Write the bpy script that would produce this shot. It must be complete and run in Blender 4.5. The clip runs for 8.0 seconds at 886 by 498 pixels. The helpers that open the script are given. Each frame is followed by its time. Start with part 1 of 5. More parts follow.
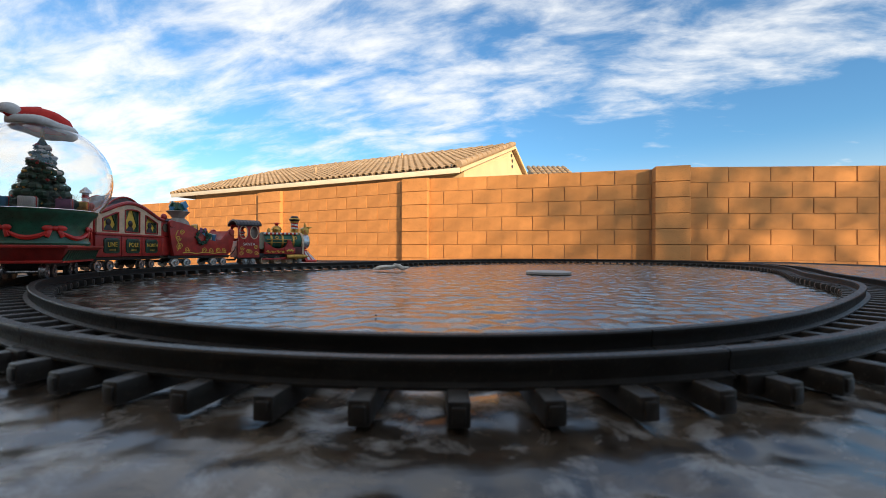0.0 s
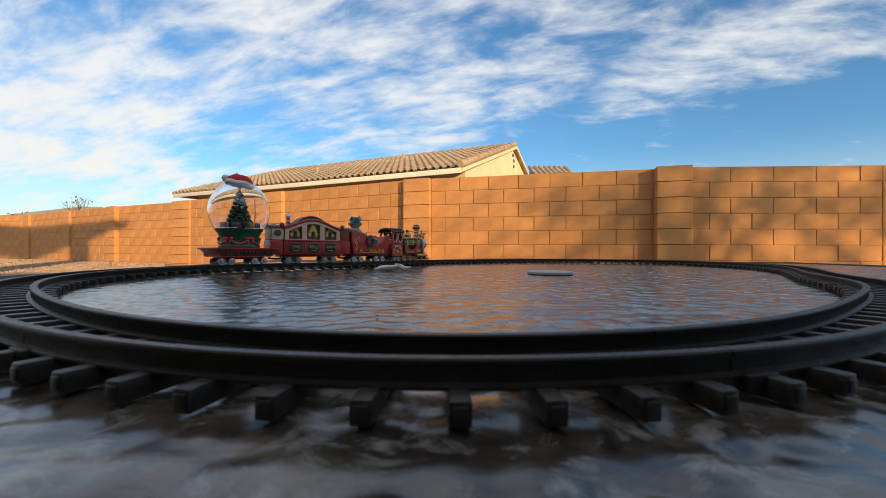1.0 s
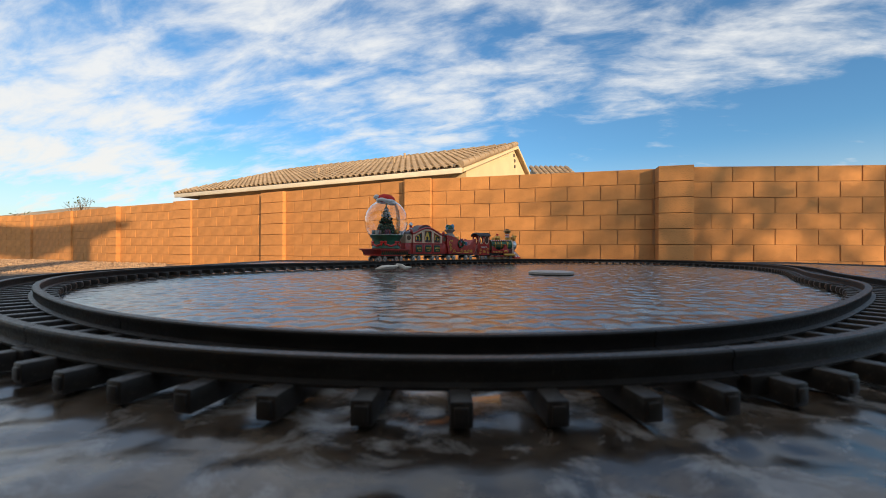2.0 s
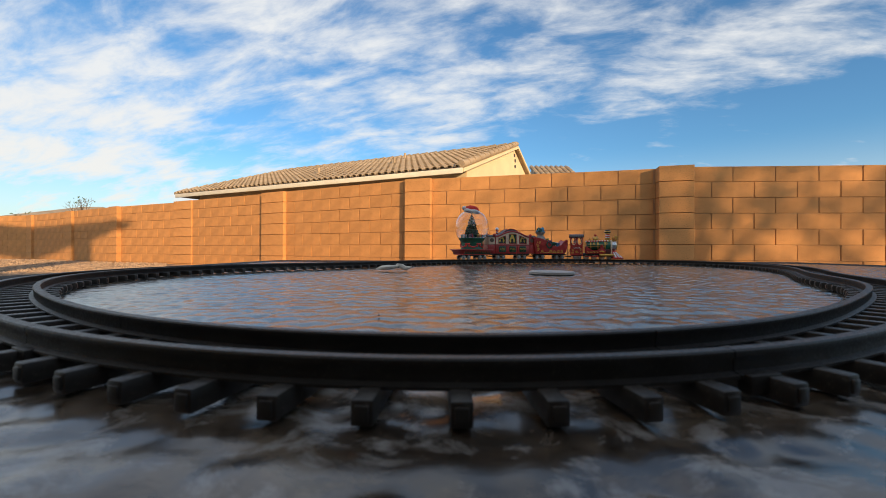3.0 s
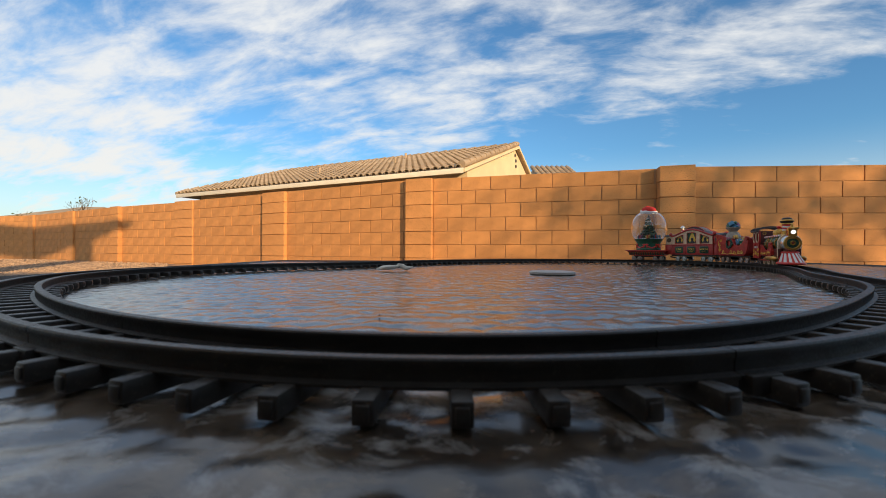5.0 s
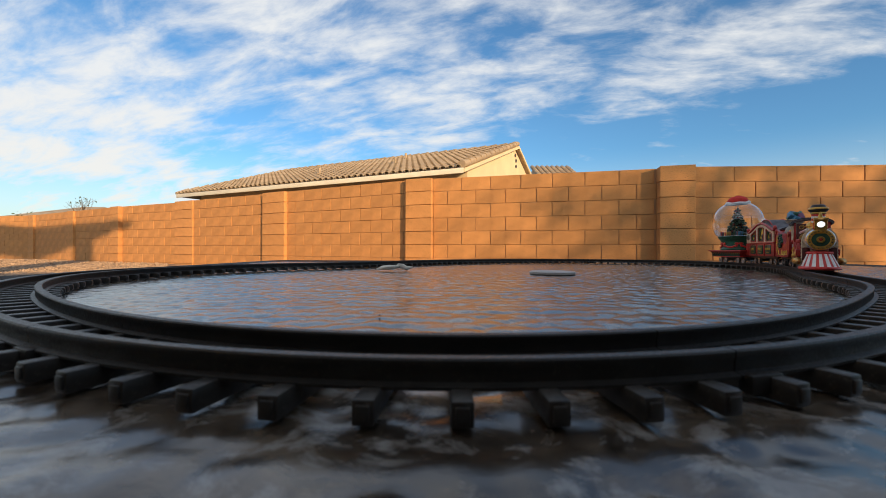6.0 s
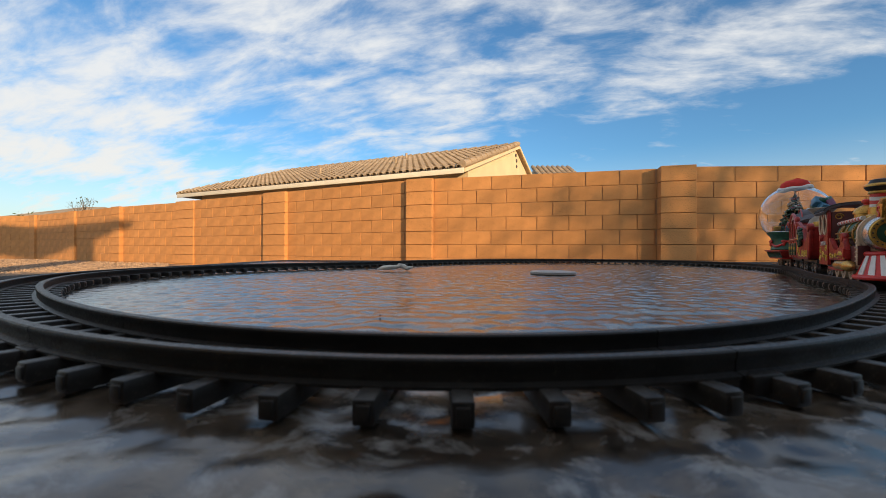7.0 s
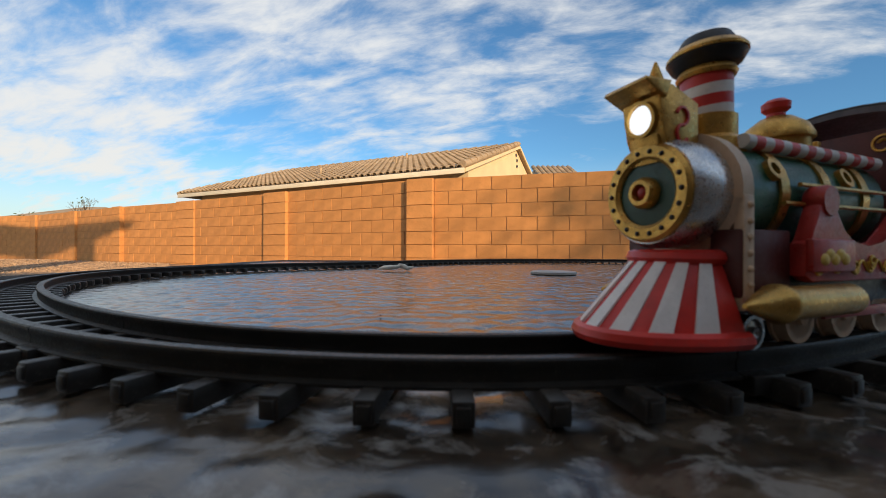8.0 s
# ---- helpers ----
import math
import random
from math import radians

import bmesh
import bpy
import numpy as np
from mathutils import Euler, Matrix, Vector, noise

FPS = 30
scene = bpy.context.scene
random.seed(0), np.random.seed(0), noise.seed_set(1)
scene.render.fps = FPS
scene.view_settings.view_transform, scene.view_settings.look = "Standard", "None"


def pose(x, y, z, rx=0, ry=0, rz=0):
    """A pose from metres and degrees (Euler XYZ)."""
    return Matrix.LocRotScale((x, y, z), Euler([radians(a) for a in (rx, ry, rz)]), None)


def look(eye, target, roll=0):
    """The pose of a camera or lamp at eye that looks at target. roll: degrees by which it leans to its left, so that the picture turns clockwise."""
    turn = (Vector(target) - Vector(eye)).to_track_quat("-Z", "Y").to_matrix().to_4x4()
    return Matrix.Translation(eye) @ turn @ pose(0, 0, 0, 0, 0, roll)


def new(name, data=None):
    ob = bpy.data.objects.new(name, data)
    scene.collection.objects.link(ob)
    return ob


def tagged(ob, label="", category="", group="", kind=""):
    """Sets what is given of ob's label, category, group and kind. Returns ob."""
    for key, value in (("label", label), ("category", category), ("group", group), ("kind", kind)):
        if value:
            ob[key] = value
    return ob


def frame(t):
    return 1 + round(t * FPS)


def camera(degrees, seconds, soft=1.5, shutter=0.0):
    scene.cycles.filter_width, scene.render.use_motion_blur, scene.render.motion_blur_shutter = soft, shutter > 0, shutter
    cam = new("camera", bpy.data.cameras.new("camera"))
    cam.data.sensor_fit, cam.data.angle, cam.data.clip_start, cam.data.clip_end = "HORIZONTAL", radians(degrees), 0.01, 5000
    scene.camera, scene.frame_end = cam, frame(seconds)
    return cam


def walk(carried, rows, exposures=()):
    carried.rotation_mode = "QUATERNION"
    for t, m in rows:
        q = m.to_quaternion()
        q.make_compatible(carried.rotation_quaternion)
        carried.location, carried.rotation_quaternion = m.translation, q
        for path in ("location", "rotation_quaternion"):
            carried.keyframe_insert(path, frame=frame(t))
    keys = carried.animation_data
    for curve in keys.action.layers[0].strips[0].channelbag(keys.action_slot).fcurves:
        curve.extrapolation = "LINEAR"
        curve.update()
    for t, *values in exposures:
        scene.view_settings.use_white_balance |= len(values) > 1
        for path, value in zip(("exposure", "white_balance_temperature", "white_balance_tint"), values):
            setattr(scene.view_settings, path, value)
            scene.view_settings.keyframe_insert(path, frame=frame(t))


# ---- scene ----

TABLE = 0.74                 # height of the glass table top
EYE = (0.0, 0.0, TABLE + 0.0684)
cam = camera(2 * math.degrees(math.atan(784 / 700)), 8.0, soft=0.8)
cam.data.dof.use_dof, cam.data.dof.focus_distance, cam.data.dof.aperture_fstop = True, 1.6, 13.0


def aim(yaw):
    a = radians(yaw)
    return look(EYE, (EYE[0] - math.sin(a), EYE[1] + math.cos(a), EYE[2] + 0.0033), 0.23)


walk(cam, [(0.0, aim(-0.41)), (0.5, aim(-0.27)), (1.0, aim(-0.20)), (1.5, aim(-0.12)), (3.0, aim(0.0)), (3.5, aim(0.0)), (4.0, aim(0.03)),
           (4.5, aim(0.08)), (6.0, aim(0.12)), (6.5, aim(0.16)), (7.0, aim(0.20)), (8.0, aim(0.25))],
     exposures=[(0.0, 0.58), (0.5, 0.40), (1.5, 0.32), (3.0, 0.29), (6.5, 0.28), (8.0, 0.22)])

# ---- light ----
SUN_AZ, SUN_EL = -57.0, 11.5          # compass of the sun in the plan (from +x towards +y) and its height, degrees
SUN_TO = Vector((math.cos(radians(SUN_AZ)) * math.cos(radians(SUN_EL)), math.sin(radians(SUN_AZ)) * math.cos(radians(SUN_EL)), math.sin(radians(SUN_EL))))
sun_data = bpy.data.lights.new("sun", "SUN")
sun_data.energy, sun_data.angle, sun_data.color = 5.0, radians(0.8), (1.0, 0.68, 0.36)
sun = new("sun", sun_data)
sun.matrix_world = look(SUN_TO * 50, (0, 0, 0))


class Nodes:
    """A short hand for node trees."""

    def __init__(self, tree):
        self.tree = tree
        tree.nodes.clear()

    def add(self, kind, **sockets):
        n = self.tree.nodes.new(kind)
        for k, v in sockets.items():
            key = k.replace("_", " ")
            s = n.inputs[int(k[1:])] if k[0] == "i" and k[1:].isdigit() else n.inputs[key]
            if isinstance(v, bpy.types.NodeSocket):
                self.tree.links.new(v, s)
            else:
                s.default_value = v
        return n

    def math(self, op, a, b=0.0, clamp=False):
        n = self.add("ShaderNodeMath", i0=a, i1=b)
        n.operation, n.use_clamp = op, clamp
        return n.outputs[0]

    def mix(self, f, a, b, blend="MIX"):
        n = self.add("ShaderNodeMix")
        n.data_type, n.blend_type = "RGBA", blend
        for i, v in ((0, f), (6, a), (7, b)):
            if isinstance(v, bpy.types.NodeSocket):
                self.tree.links.new(v, n.inputs[i])
            else:
                n.inputs[i].default_value = v if i == 0 else (*v, 1.0)[:4]
        return n.outputs[2]

    def ramp(self, f, lo, hi, a=0.0, b=1.0):
        n = self.add("ShaderNodeMapRange", Value=f, From_Min=lo, From_Max=hi, To_Min=a, To_Max=b)
        n.interpolation_type = "SMOOTHSTEP"
        return n.outputs[0]

    def noise(self, vec, scale, detail=4.0, rough=0.55, dist=0.0):
        return self.add("ShaderNodeTexNoise", Vector=vec, Scale=scale, Detail=detail, Roughness=rough, Distortion=dist).outputs["Fac"]


def make_world():
    world = bpy.data.worlds.new("sky")
    world.use_nodes = True
    scene.world = world
    n = Nodes(world.node_tree)
    way = n.add("ShaderNodeTexCoord").outputs["Generated"]
    nishita = n.add("ShaderNodeTexSky")
    nishita.sky_type, nishita.sun_disc = "NISHITA", False
    nishita.sun_elevation, nishita.sun_rotation = radians(SUN_EL), radians(90 - SUN_AZ)
    nishita.air_density, nishita.dust_density, nishita.ozone_density = 1.0, 0.6, 2.5
    sky = nishita.outputs["Color"]
    xyz = n.add("ShaderNodeSeparateXYZ", Vector=way)
    up = n.math("MAXIMUM", xyz.outputs[2], 0.0)
    h = n.math("ADD", up, 0.30)
    px, py = n.math("DIVIDE", xyz.outputs[0], h), n.math("DIVIDE", xyz.outputs[1], h)
    flat = n.add("ShaderNodeCombineXYZ", X=px, Y=py, Z=0.0).outputs[0]
    turn = n.add("ShaderNodeMapping", Vector=flat, Rotation=(0, 0, radians(-13)), Scale=(1.35, 0.62, 1.0))
    turn.vector_type = "TEXTURE"
    turned = turn.outputs[0]
    wisp = n.noise(turned, 4.6, 12.0, 0.60, 0.38)
    fleck = n.noise(turned, 13.0, 6.0, 0.6, 0.3)
    patch = n.noise(n.add("ShaderNodeMapping", Vector=flat, Location=(2.3, 0.7, 0.0)).outputs[0], 1.5, 4.0, 0.5, 0.4)
    left = n.ramp(xyz.outputs[0], -0.8, 0.7, 0.050, 0.018)
    clear = n.math("MULTIPLY", n.ramp(xyz.outputs[0], -0.05, 0.25), n.math("MULTIPLY", n.ramp(up, 0.10, 0.2), n.ramp(up, 0.25, 0.36, 1.0, 0.0)))
    amount = n.math("ADD", n.math("ADD", n.math("MULTIPLY", wisp, 0.50), n.math("MULTIPLY", fleck, 0.16)), n.math("ADD", n.math("MULTIPLY", patch, 0.36), left))
    amount = n.math("SUBTRACT", amount, n.math("MULTIPLY", clear, 0.13))
    cover = n.ramp(amount, 0.43, 0.67)
    bank = n.ramp(up, 0.0, 0.24, 0.62, 0.0)
    cover = n.math("MULTIPLY", n.math("MAXIMUM", cover, bank), 0.93)
    deep = n.mix(1.0, sky, (0.78, 1.14, 1.34), "MULTIPLY")
    white = n.mix(n.ramp(up, 0.02, 0.4), (6.4, 6.1, 5.6), (6.1, 6.15, 6.1))
    colour = n.mix(cover, deep, white)
    n.add("ShaderNodeOutputWorld", Surface=n.add("ShaderNodeBackground", Color=colour, Strength=0.12).outputs[0])


make_world()

# ---- materials ----


def material(name, colour, rough=0.5, metal=0.0, gloss=0.5, spread=0.25, scale=30.0, bump=0.15, fine=300.0, dirt=(0.12, 0.10, 0.08), dirty=0.15, each=0.0, depth=0.001, coat=0.0):
    """A painted, cast or mineral surface: base colour with two scales of variation, dirt and fine relief."""
    m = bpy.data.materials.new(name)
    m.use_nodes = True
    n = Nodes(m.node_tree)
    at = n.add("ShaderNodeTexCoord").outputs["Object"]
    big, small = n.noise(at, scale, 3.0), n.noise(at, fine, 5.0, 0.65)
    c = n.mix(n.ramp(big, 0.35, 0.68), tuple(v * (1 - spread) for v in colour), tuple(min(v * (1 + spread * 0.7), 0.95) for v in colour))
    c = n.mix(n.math("MULTIPLY", n.ramp(small, 0.52, 0.72), dirty), c, dirt)
    if each:
        r = n.add("ShaderNodeObjectInfo").outputs["Random"]
        c = n.mix(n.math("MULTIPLY", r, each), c, tuple(v * 0.55 for v in colour))
    b = n.add("ShaderNodeBump", Strength=bump, Distance=depth, Height=n.math("ADD", small, n.math("MULTIPLY", big, 0.6)))
    p = n.add("ShaderNodeBsdfPrincipled", Base_Color=c, Roughness=n.ramp(small, 0.3, 0.7, max(rough - 0.1, 0.03), min(rough + 0.12, 1.0)), Metallic=metal, Normal=b.outputs[0])
    p.inputs["Coat Weight"].default_value = coat
    p.inputs["Specular IOR Level"].default_value = gloss
    n.add("ShaderNodeOutputMaterial", Surface=p.outputs[0])
    return m


def glow(name, colour, strength):
    m = bpy.data.materials.new(name)
    m.use_nodes = True
    n = Nodes(m.node_tree)
    n.add("ShaderNodeOutputMaterial", Surface=n.add("ShaderNodeEmission", Color=(*colour, 1), Strength=strength).outputs[0])
    return m


def clear_glass(name):
    m = bpy.data.materials.new(name)
    m.use_nodes = True
    n = Nodes(m.node_tree)
    p = n.add("ShaderNodeBsdfPrincipled", Base_Color=(0.99, 0.99, 0.99, 1), Roughness=0.01, IOR=1.45)
    p.inputs["Transmission Weight"].default_value = 1.0
    n.add("ShaderNodeOutputMaterial", Surface=p.outputs[0])
    return m


BLOCK = material("block", (0.56, 0.262, 0.090), 0.9, spread=0.17, scale=3.0, fine=95.0, bump=0.9, depth=0.006, dirt=(0.12, 0.055, 0.024), dirty=0.7, each=0.22)
MORTAR = material("mortar", (0.40, 0.22, 0.11), 0.95, spread=0.12, scale=5.0, fine=120.0, bump=0.5, depth=0.003)
TILE = material("roof_tile", (0.44, 0.33, 0.22), 0.85, spread=0.22, scale=2.5, fine=40.0, bump=0.4, depth=0.006, dirt=(0.12, 0.09, 0.07), dirty=0.4, each=0.45)
STUCCO = material("stucco", (0.66, 0.53, 0.34), 0.92, spread=0.06, scale=1.5, fine=60.0, bump=0.6, depth=0.006)
FASCIA = material("fascia", (0.70, 0.64, 0.52), 0.7, spread=0.06, scale=2.0, fine=50.0)
GRAVEL = material("gravel", (0.36, 0.24, 0.15), 0.95, spread=0.35, scale=9.0, fine=60.0, bump=1.0, depth=0.02, dirt=(0.13, 0.09, 0.06), dirty=0.6)
STONE = material("stone", (0.38, 0.26, 0.17), 0.9, spread=0.4, scale=6.0, fine=80.0, bump=0.4, depth=0.004)
PLASTIC = material("black_plastic", (0.017, 0.015, 0.013), 0.46, gloss=0.36, spread=0.3, scale=40.0, fine=420.0, bump=0.25, depth=0.0004, dirt=(0.055, 0.045, 0.034), dirty=0.4)
PLASTIC_WORN = material("worn_black_plastic", (0.017, 0.015, 0.012), 0.44, gloss=0.36, spread=0.35, scale=55.0, fine=500.0, bump=0.25, depth=0.0004, dirt=(0.08, 0.065, 0.05), dirty=0.45)
# paler than the rails: skylight on the tie ends is in this colour
TIE_PLASTIC = material("worn_skylit_tie_plastic", (0.036, 0.032, 0.027), 0.40, gloss=0.45, spread=0.4, scale=50.0, fine=420.0, bump=0.25, depth=0.0004, dirt=(0.13, 0.11, 0.09), dirty=0.5, each=0.4)
FRAME_METAL = material("frame_metal", (0.045, 0.036, 0.030), 0.5, metal=0.6)
RED = material("red_paint", (0.40, 0.028, 0.022), 0.36, spread=0.22, scale=60.0, fine=500.0, bump=0.2, dirty=0.25, dirt=(0.12, 0.02, 0.02))
DARK_RED = material("dark_red_paint", (0.085, 0.012, 0.010), 0.5, spread=0.2, scale=60.0, fine=500.0)
BRIGHT_RED = material("bright_red_paint", (0.62, 0.035, 0.025), 0.38, spread=0.14, scale=60.0, fine=500.0)
GREEN = material("green_paint", (0.014, 0.100, 0.055), 0.35, spread=0.3, scale=60.0, fine=500.0, bump=0.2)
DARK_GREEN = material("dark_green_paint", (0.016, 0.065, 0.034), 0.4, spread=0.3, scale=80.0, fine=500.0)
CREAM = material("cream_paint", (0.68, 0.50, 0.34), 0.5, spread=0.12, scale=60.0, fine=500.0, dirty=0.3, dirt=(0.35, 0.2, 0.12))
GOLD = material("gold_paint", (0.60, 0.34, 0.08), 0.34, metal=0.75, spread=0.2, scale=80.0, fine=600.0, dirty=0.4, dirt=(0.16, 0.08, 0.03))
YELLOW = material("yellow_paint", (0.75, 0.48, 0.07), 0.5, spread=0.12, scale=80.0, fine=500.0)
WHITE = material("white_paint", (0.74, 0.70, 0.66), 0.5, spread=0.08, scale=80.0, fine=500.0, dirty=0.25, dirt=(0.4, 0.34, 0.3))
SILVER = material("silver_paint", (0.62, 0.62, 0.62), 0.28, metal=0.9, spread=0.10, scale=30.0, fine=700.0, bump=0.05, dirty=0.06)
STEEL = material("wheel_steel", (0.36, 0.35, 0.34), 0.32, metal=0.9, spread=0.2, scale=90.0, fine=600.0)
BLACK = material("black_paint", (0.014, 0.013, 0.014), 0.4, spread=0.3, scale=80.0, fine=500.0)
SLATE = material("roof_paint", (0.085, 0.075, 0.085), 0.5, spread=0.3, scale=80.0, fine=500.0)
SACK = material("sack_paint", (0.34, 0.30, 0.25), 0.65, spread=0.2, scale=80.0, fine=500.0)
BLUE = material("blue_paint", (0.06, 0.22, 0.36), 0.4, spread=0.2, scale=80.0, fine=500.0)
PURPLE = material("purple_paint", (0.24, 0.08, 0.16), 0.45, spread=0.2, scale=80.0, fine=500.0)
FLEECE = material("fleece", (0.78, 0.76, 0.74), 0.9, spread=0.06, scale=120.0, fine=700.0, bump=0.8, depth=0.002)
FELT = material("red_felt", (0.60, 0.030, 0.022), 0.85, spread=0.12, scale=80.0, fine=700.0, bump=0.5)
GLASS = clear_glass("clear_glass")
LAMP = glow("headlamp", (0.92, 0.97, 1.0), 1.0)
LEAF = material("leaf", (0.06, 0.09, 0.03), 0.6, spread=0.3, scale=4.0, fine=30.0)
BARK = material("bark", (0.16, 0.11, 0.07), 0.9, spread=0.3, scale=6.0, fine=40.0, bump=0.8, depth=0.01)
# kept dark so the added wall behind the camera bounces little light
SHADE_WALL = material("shade_wall_brown", (0.17, 0.125, 0.09), 0.92, spread=0.08, scale=2.0, fine=60.0, bump=0.5, depth=0.005)
DRIED = material("dried_leaf", (0.74, 0.69, 0.60), 0.8, spread=0.15, scale=60.0, fine=400.0)
DISC = material("grey_plastic", (0.42, 0.38, 0.35), 0.5, spread=0.1, scale=40.0, fine=400.0)


def table_glass():
    m = bpy.data.materials.new("rippled_glass")
    m.use_nodes = True
    n = Nodes(m.node_tree)
    at = n.add("ShaderNodeTexCoord").outputs["Object"]
    wide = n.add("ShaderNodeMapping", Vector=at, Scale=(0.75, 1.0, 1.0)).outputs[0]
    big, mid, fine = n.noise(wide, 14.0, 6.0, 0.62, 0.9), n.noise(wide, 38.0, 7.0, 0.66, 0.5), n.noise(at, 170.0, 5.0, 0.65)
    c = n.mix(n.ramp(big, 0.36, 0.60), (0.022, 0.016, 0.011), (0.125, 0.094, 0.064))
    # pale mottles put blurred sky highlights of the ripples into the base colour
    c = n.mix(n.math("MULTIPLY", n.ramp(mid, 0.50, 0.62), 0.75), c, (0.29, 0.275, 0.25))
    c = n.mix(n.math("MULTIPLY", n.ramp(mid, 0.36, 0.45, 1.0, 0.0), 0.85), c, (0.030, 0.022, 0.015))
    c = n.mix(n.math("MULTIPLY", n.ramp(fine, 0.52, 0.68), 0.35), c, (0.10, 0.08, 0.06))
    p = n.add("ShaderNodeBsdfPrincipled", Base_Color=c, Roughness=n.ramp(mid, 0.3, 0.7, 0.15, 0.24), IOR=1.78,
              Normal=n.add("ShaderNodeBump", Strength=0.5, Distance=0.0006, Height=n.math("ADD", mid, n.math("MULTIPLY", fine, 0.3))).outputs[0])
    n.add("ShaderNodeOutputMaterial", Surface=p.outputs[0])
    return m


RIPPLE = table_glass()

# ---- mesh helpers ----


def mesh_of(bm, name, mat, smooth=True):
    me = bpy.data.meshes.new(name)
    bmesh.ops.recalc_face_normals(bm, faces=bm.faces)
    bm.to_mesh(me)
    bm.free()
    me.materials.append(mat)
    if smooth:
        me.polygons.foreach_set("use_smooth", [True] * len(me.polygons))
        me.set_sharp_from_angle(angle=radians(38))
    return me


def part(name, bm, mat, parent=None, label="", smooth=True):
    ob = new(name, bm if isinstance(bm, bpy.types.Mesh) else mesh_of(bm, name, mat, smooth))
    ob.parent = parent
    return tagged(ob, label)


def thing(name, label, category, group="", kind=""):
    return tagged(new(name), label, category, group, kind)


def grow(bm, verts, faces, m=None):
    vs = [bm.verts.new(m @ Vector(v) if m else v) for v in verts]
    for f in faces:
        try:
            bm.faces.new([vs[i] for i in f])
        except ValueError:
            pass
    return vs


def box(bm, c, s, m=None, bevel=0.0, taper=1.0):
    x, y, z = (v / 2 for v in s)
    co = []
    for k in (-1, 1):
        t = taper if k > 0 else 1.0
        co += [(c[0] - x * t, c[1] - y * t, c[2] + z * k), (c[0] + x * t, c[1] - y * t, c[2] + z * k), (c[0] + x * t, c[1] + y * t, c[2] + z * k), (c[0] - x * t, c[1] + y * t, c[2] + z * k)]
    vs = grow(bm, co, [(0, 3, 2, 1), (4, 5, 6, 7), (0, 1, 5, 4), (1, 2, 6, 5), (2, 3, 7, 6), (3, 0, 4, 7)], m)
    if bevel:
        bmesh.ops.bevel(bm, geom=list({e for v in vs for e in v.link_edges}), offset=bevel, segments=2, affect="EDGES", profile=0.5)
    return bm


def lathe(bm, profile, seg=24, m=None, squash=1.0):
    """A turned body about local z: profile of (radius, z)."""
    rings, vs = [], []
    for r, z in profile:
        vs += [(max(r, 1e-5) * math.cos(2 * math.pi * i / seg), max(r, 1e-5) * math.sin(2 * math.pi * i / seg) * squash, z) for i in range(seg)]
    n = len(profile)
    faces = [(a * seg + i, a * seg + (i + 1) % seg, (a + 1) * seg + (i + 1) % seg, (a + 1) * seg + i) for a in range(n - 1) for i in range(seg)]
    faces += [tuple(range(seg - 1, -1, -1)), tuple(range((n - 1) * seg, n * seg))]
    grow(bm, vs, faces, m)
    return bm


def along_x(x, y, z):
    return Matrix.Translation((x, y, z)) @ Matrix.Rotation(radians(90), 4, "Y")


def along_y(x, y, z):
    return Matrix.Translation((x, y, z)) @ Matrix.Rotation(radians(-90), 4, "X")


def slab(bm, outline, y0, y1, m=None, bevel=0.0):
    """An outline in (x, z) drawn out along y."""
    n = len(outline)
    vs = grow(bm, [(x, y0, z) for x, z in outline] + [(x, y1, z) for x, z in outline],
              [tuple(range(n)), tuple(range(2 * n - 1, n - 1, -1))] + [(i, i + n, (i + 1) % n + n, (i + 1) % n) for i in range(n)], m)
    if bevel:
        edges = [e for e in {e for v in vs for e in v.link_edges} if len({v in vs[:n] for v in e.verts}) == 1]
        bmesh.ops.bevel(bm, geom=edges, offset=bevel, segments=2, affect="EDGES", profile=0.5)
    return bm


def tube(bm, pts, r, seg=8, m=None):
    """A round bar along a line of points; r may be a list."""
    pts = [Vector(p) for p in pts]
    vs, n = [], len(pts)
    for i, p in enumerate(pts):
        d = (pts[min(i + 1, n - 1)] - pts[max(i - 1, 0)]).normalized()
        a = d.orthogonal().normalized() if i == 0 else (a - d * a.dot(d)).normalized()
        b = d.cross(a)
        q = r[i] if isinstance(r, (list, tuple)) else r
        vs += [p + (a * math.cos(2 * math.pi * k / seg) + b * math.sin(2 * math.pi * k / seg)) * q for k in range(seg)]
    grow(bm, vs, [(i * seg + k, i * seg + (k + 1) % seg, (i + 1) * seg + (k + 1) % seg, (i + 1) * seg + k) for i in range(n - 1) for k in range(seg)]
         + [tuple(range(seg - 1, -1, -1)), tuple(range((n - 1) * seg, n * seg))], m)
    return bm


def ball(bm, c, r, seg=16, rings=10, squash=(1, 1, 1), m=None):
    prof = [(math.sin(math.pi * i / rings), -math.cos(math.pi * i / rings)) for i in range(rings + 1)]
    mm = Matrix.Translation(c) @ Matrix.Diagonal((r * squash[0], r * squash[1], r * squash[2], 1))
    return lathe(bm, prof, seg, (m @ mm) if m else mm)


def scroll(bm, x, z, y, r, turns=1.6, flip=1, w=0.0008, side=1, spin=0.0):
    """A painted curl standing slightly proud of a side face."""
    pts = []
    for i in range(22):
        a = spin + flip * turns * 2 * math.pi * i / 21
        q = r * (1 - 0.8 * i / 21)
        pts.append((x + q * math.cos(a), y, z + q * math.sin(a)))
    return tube(bm, pts, w, 5)


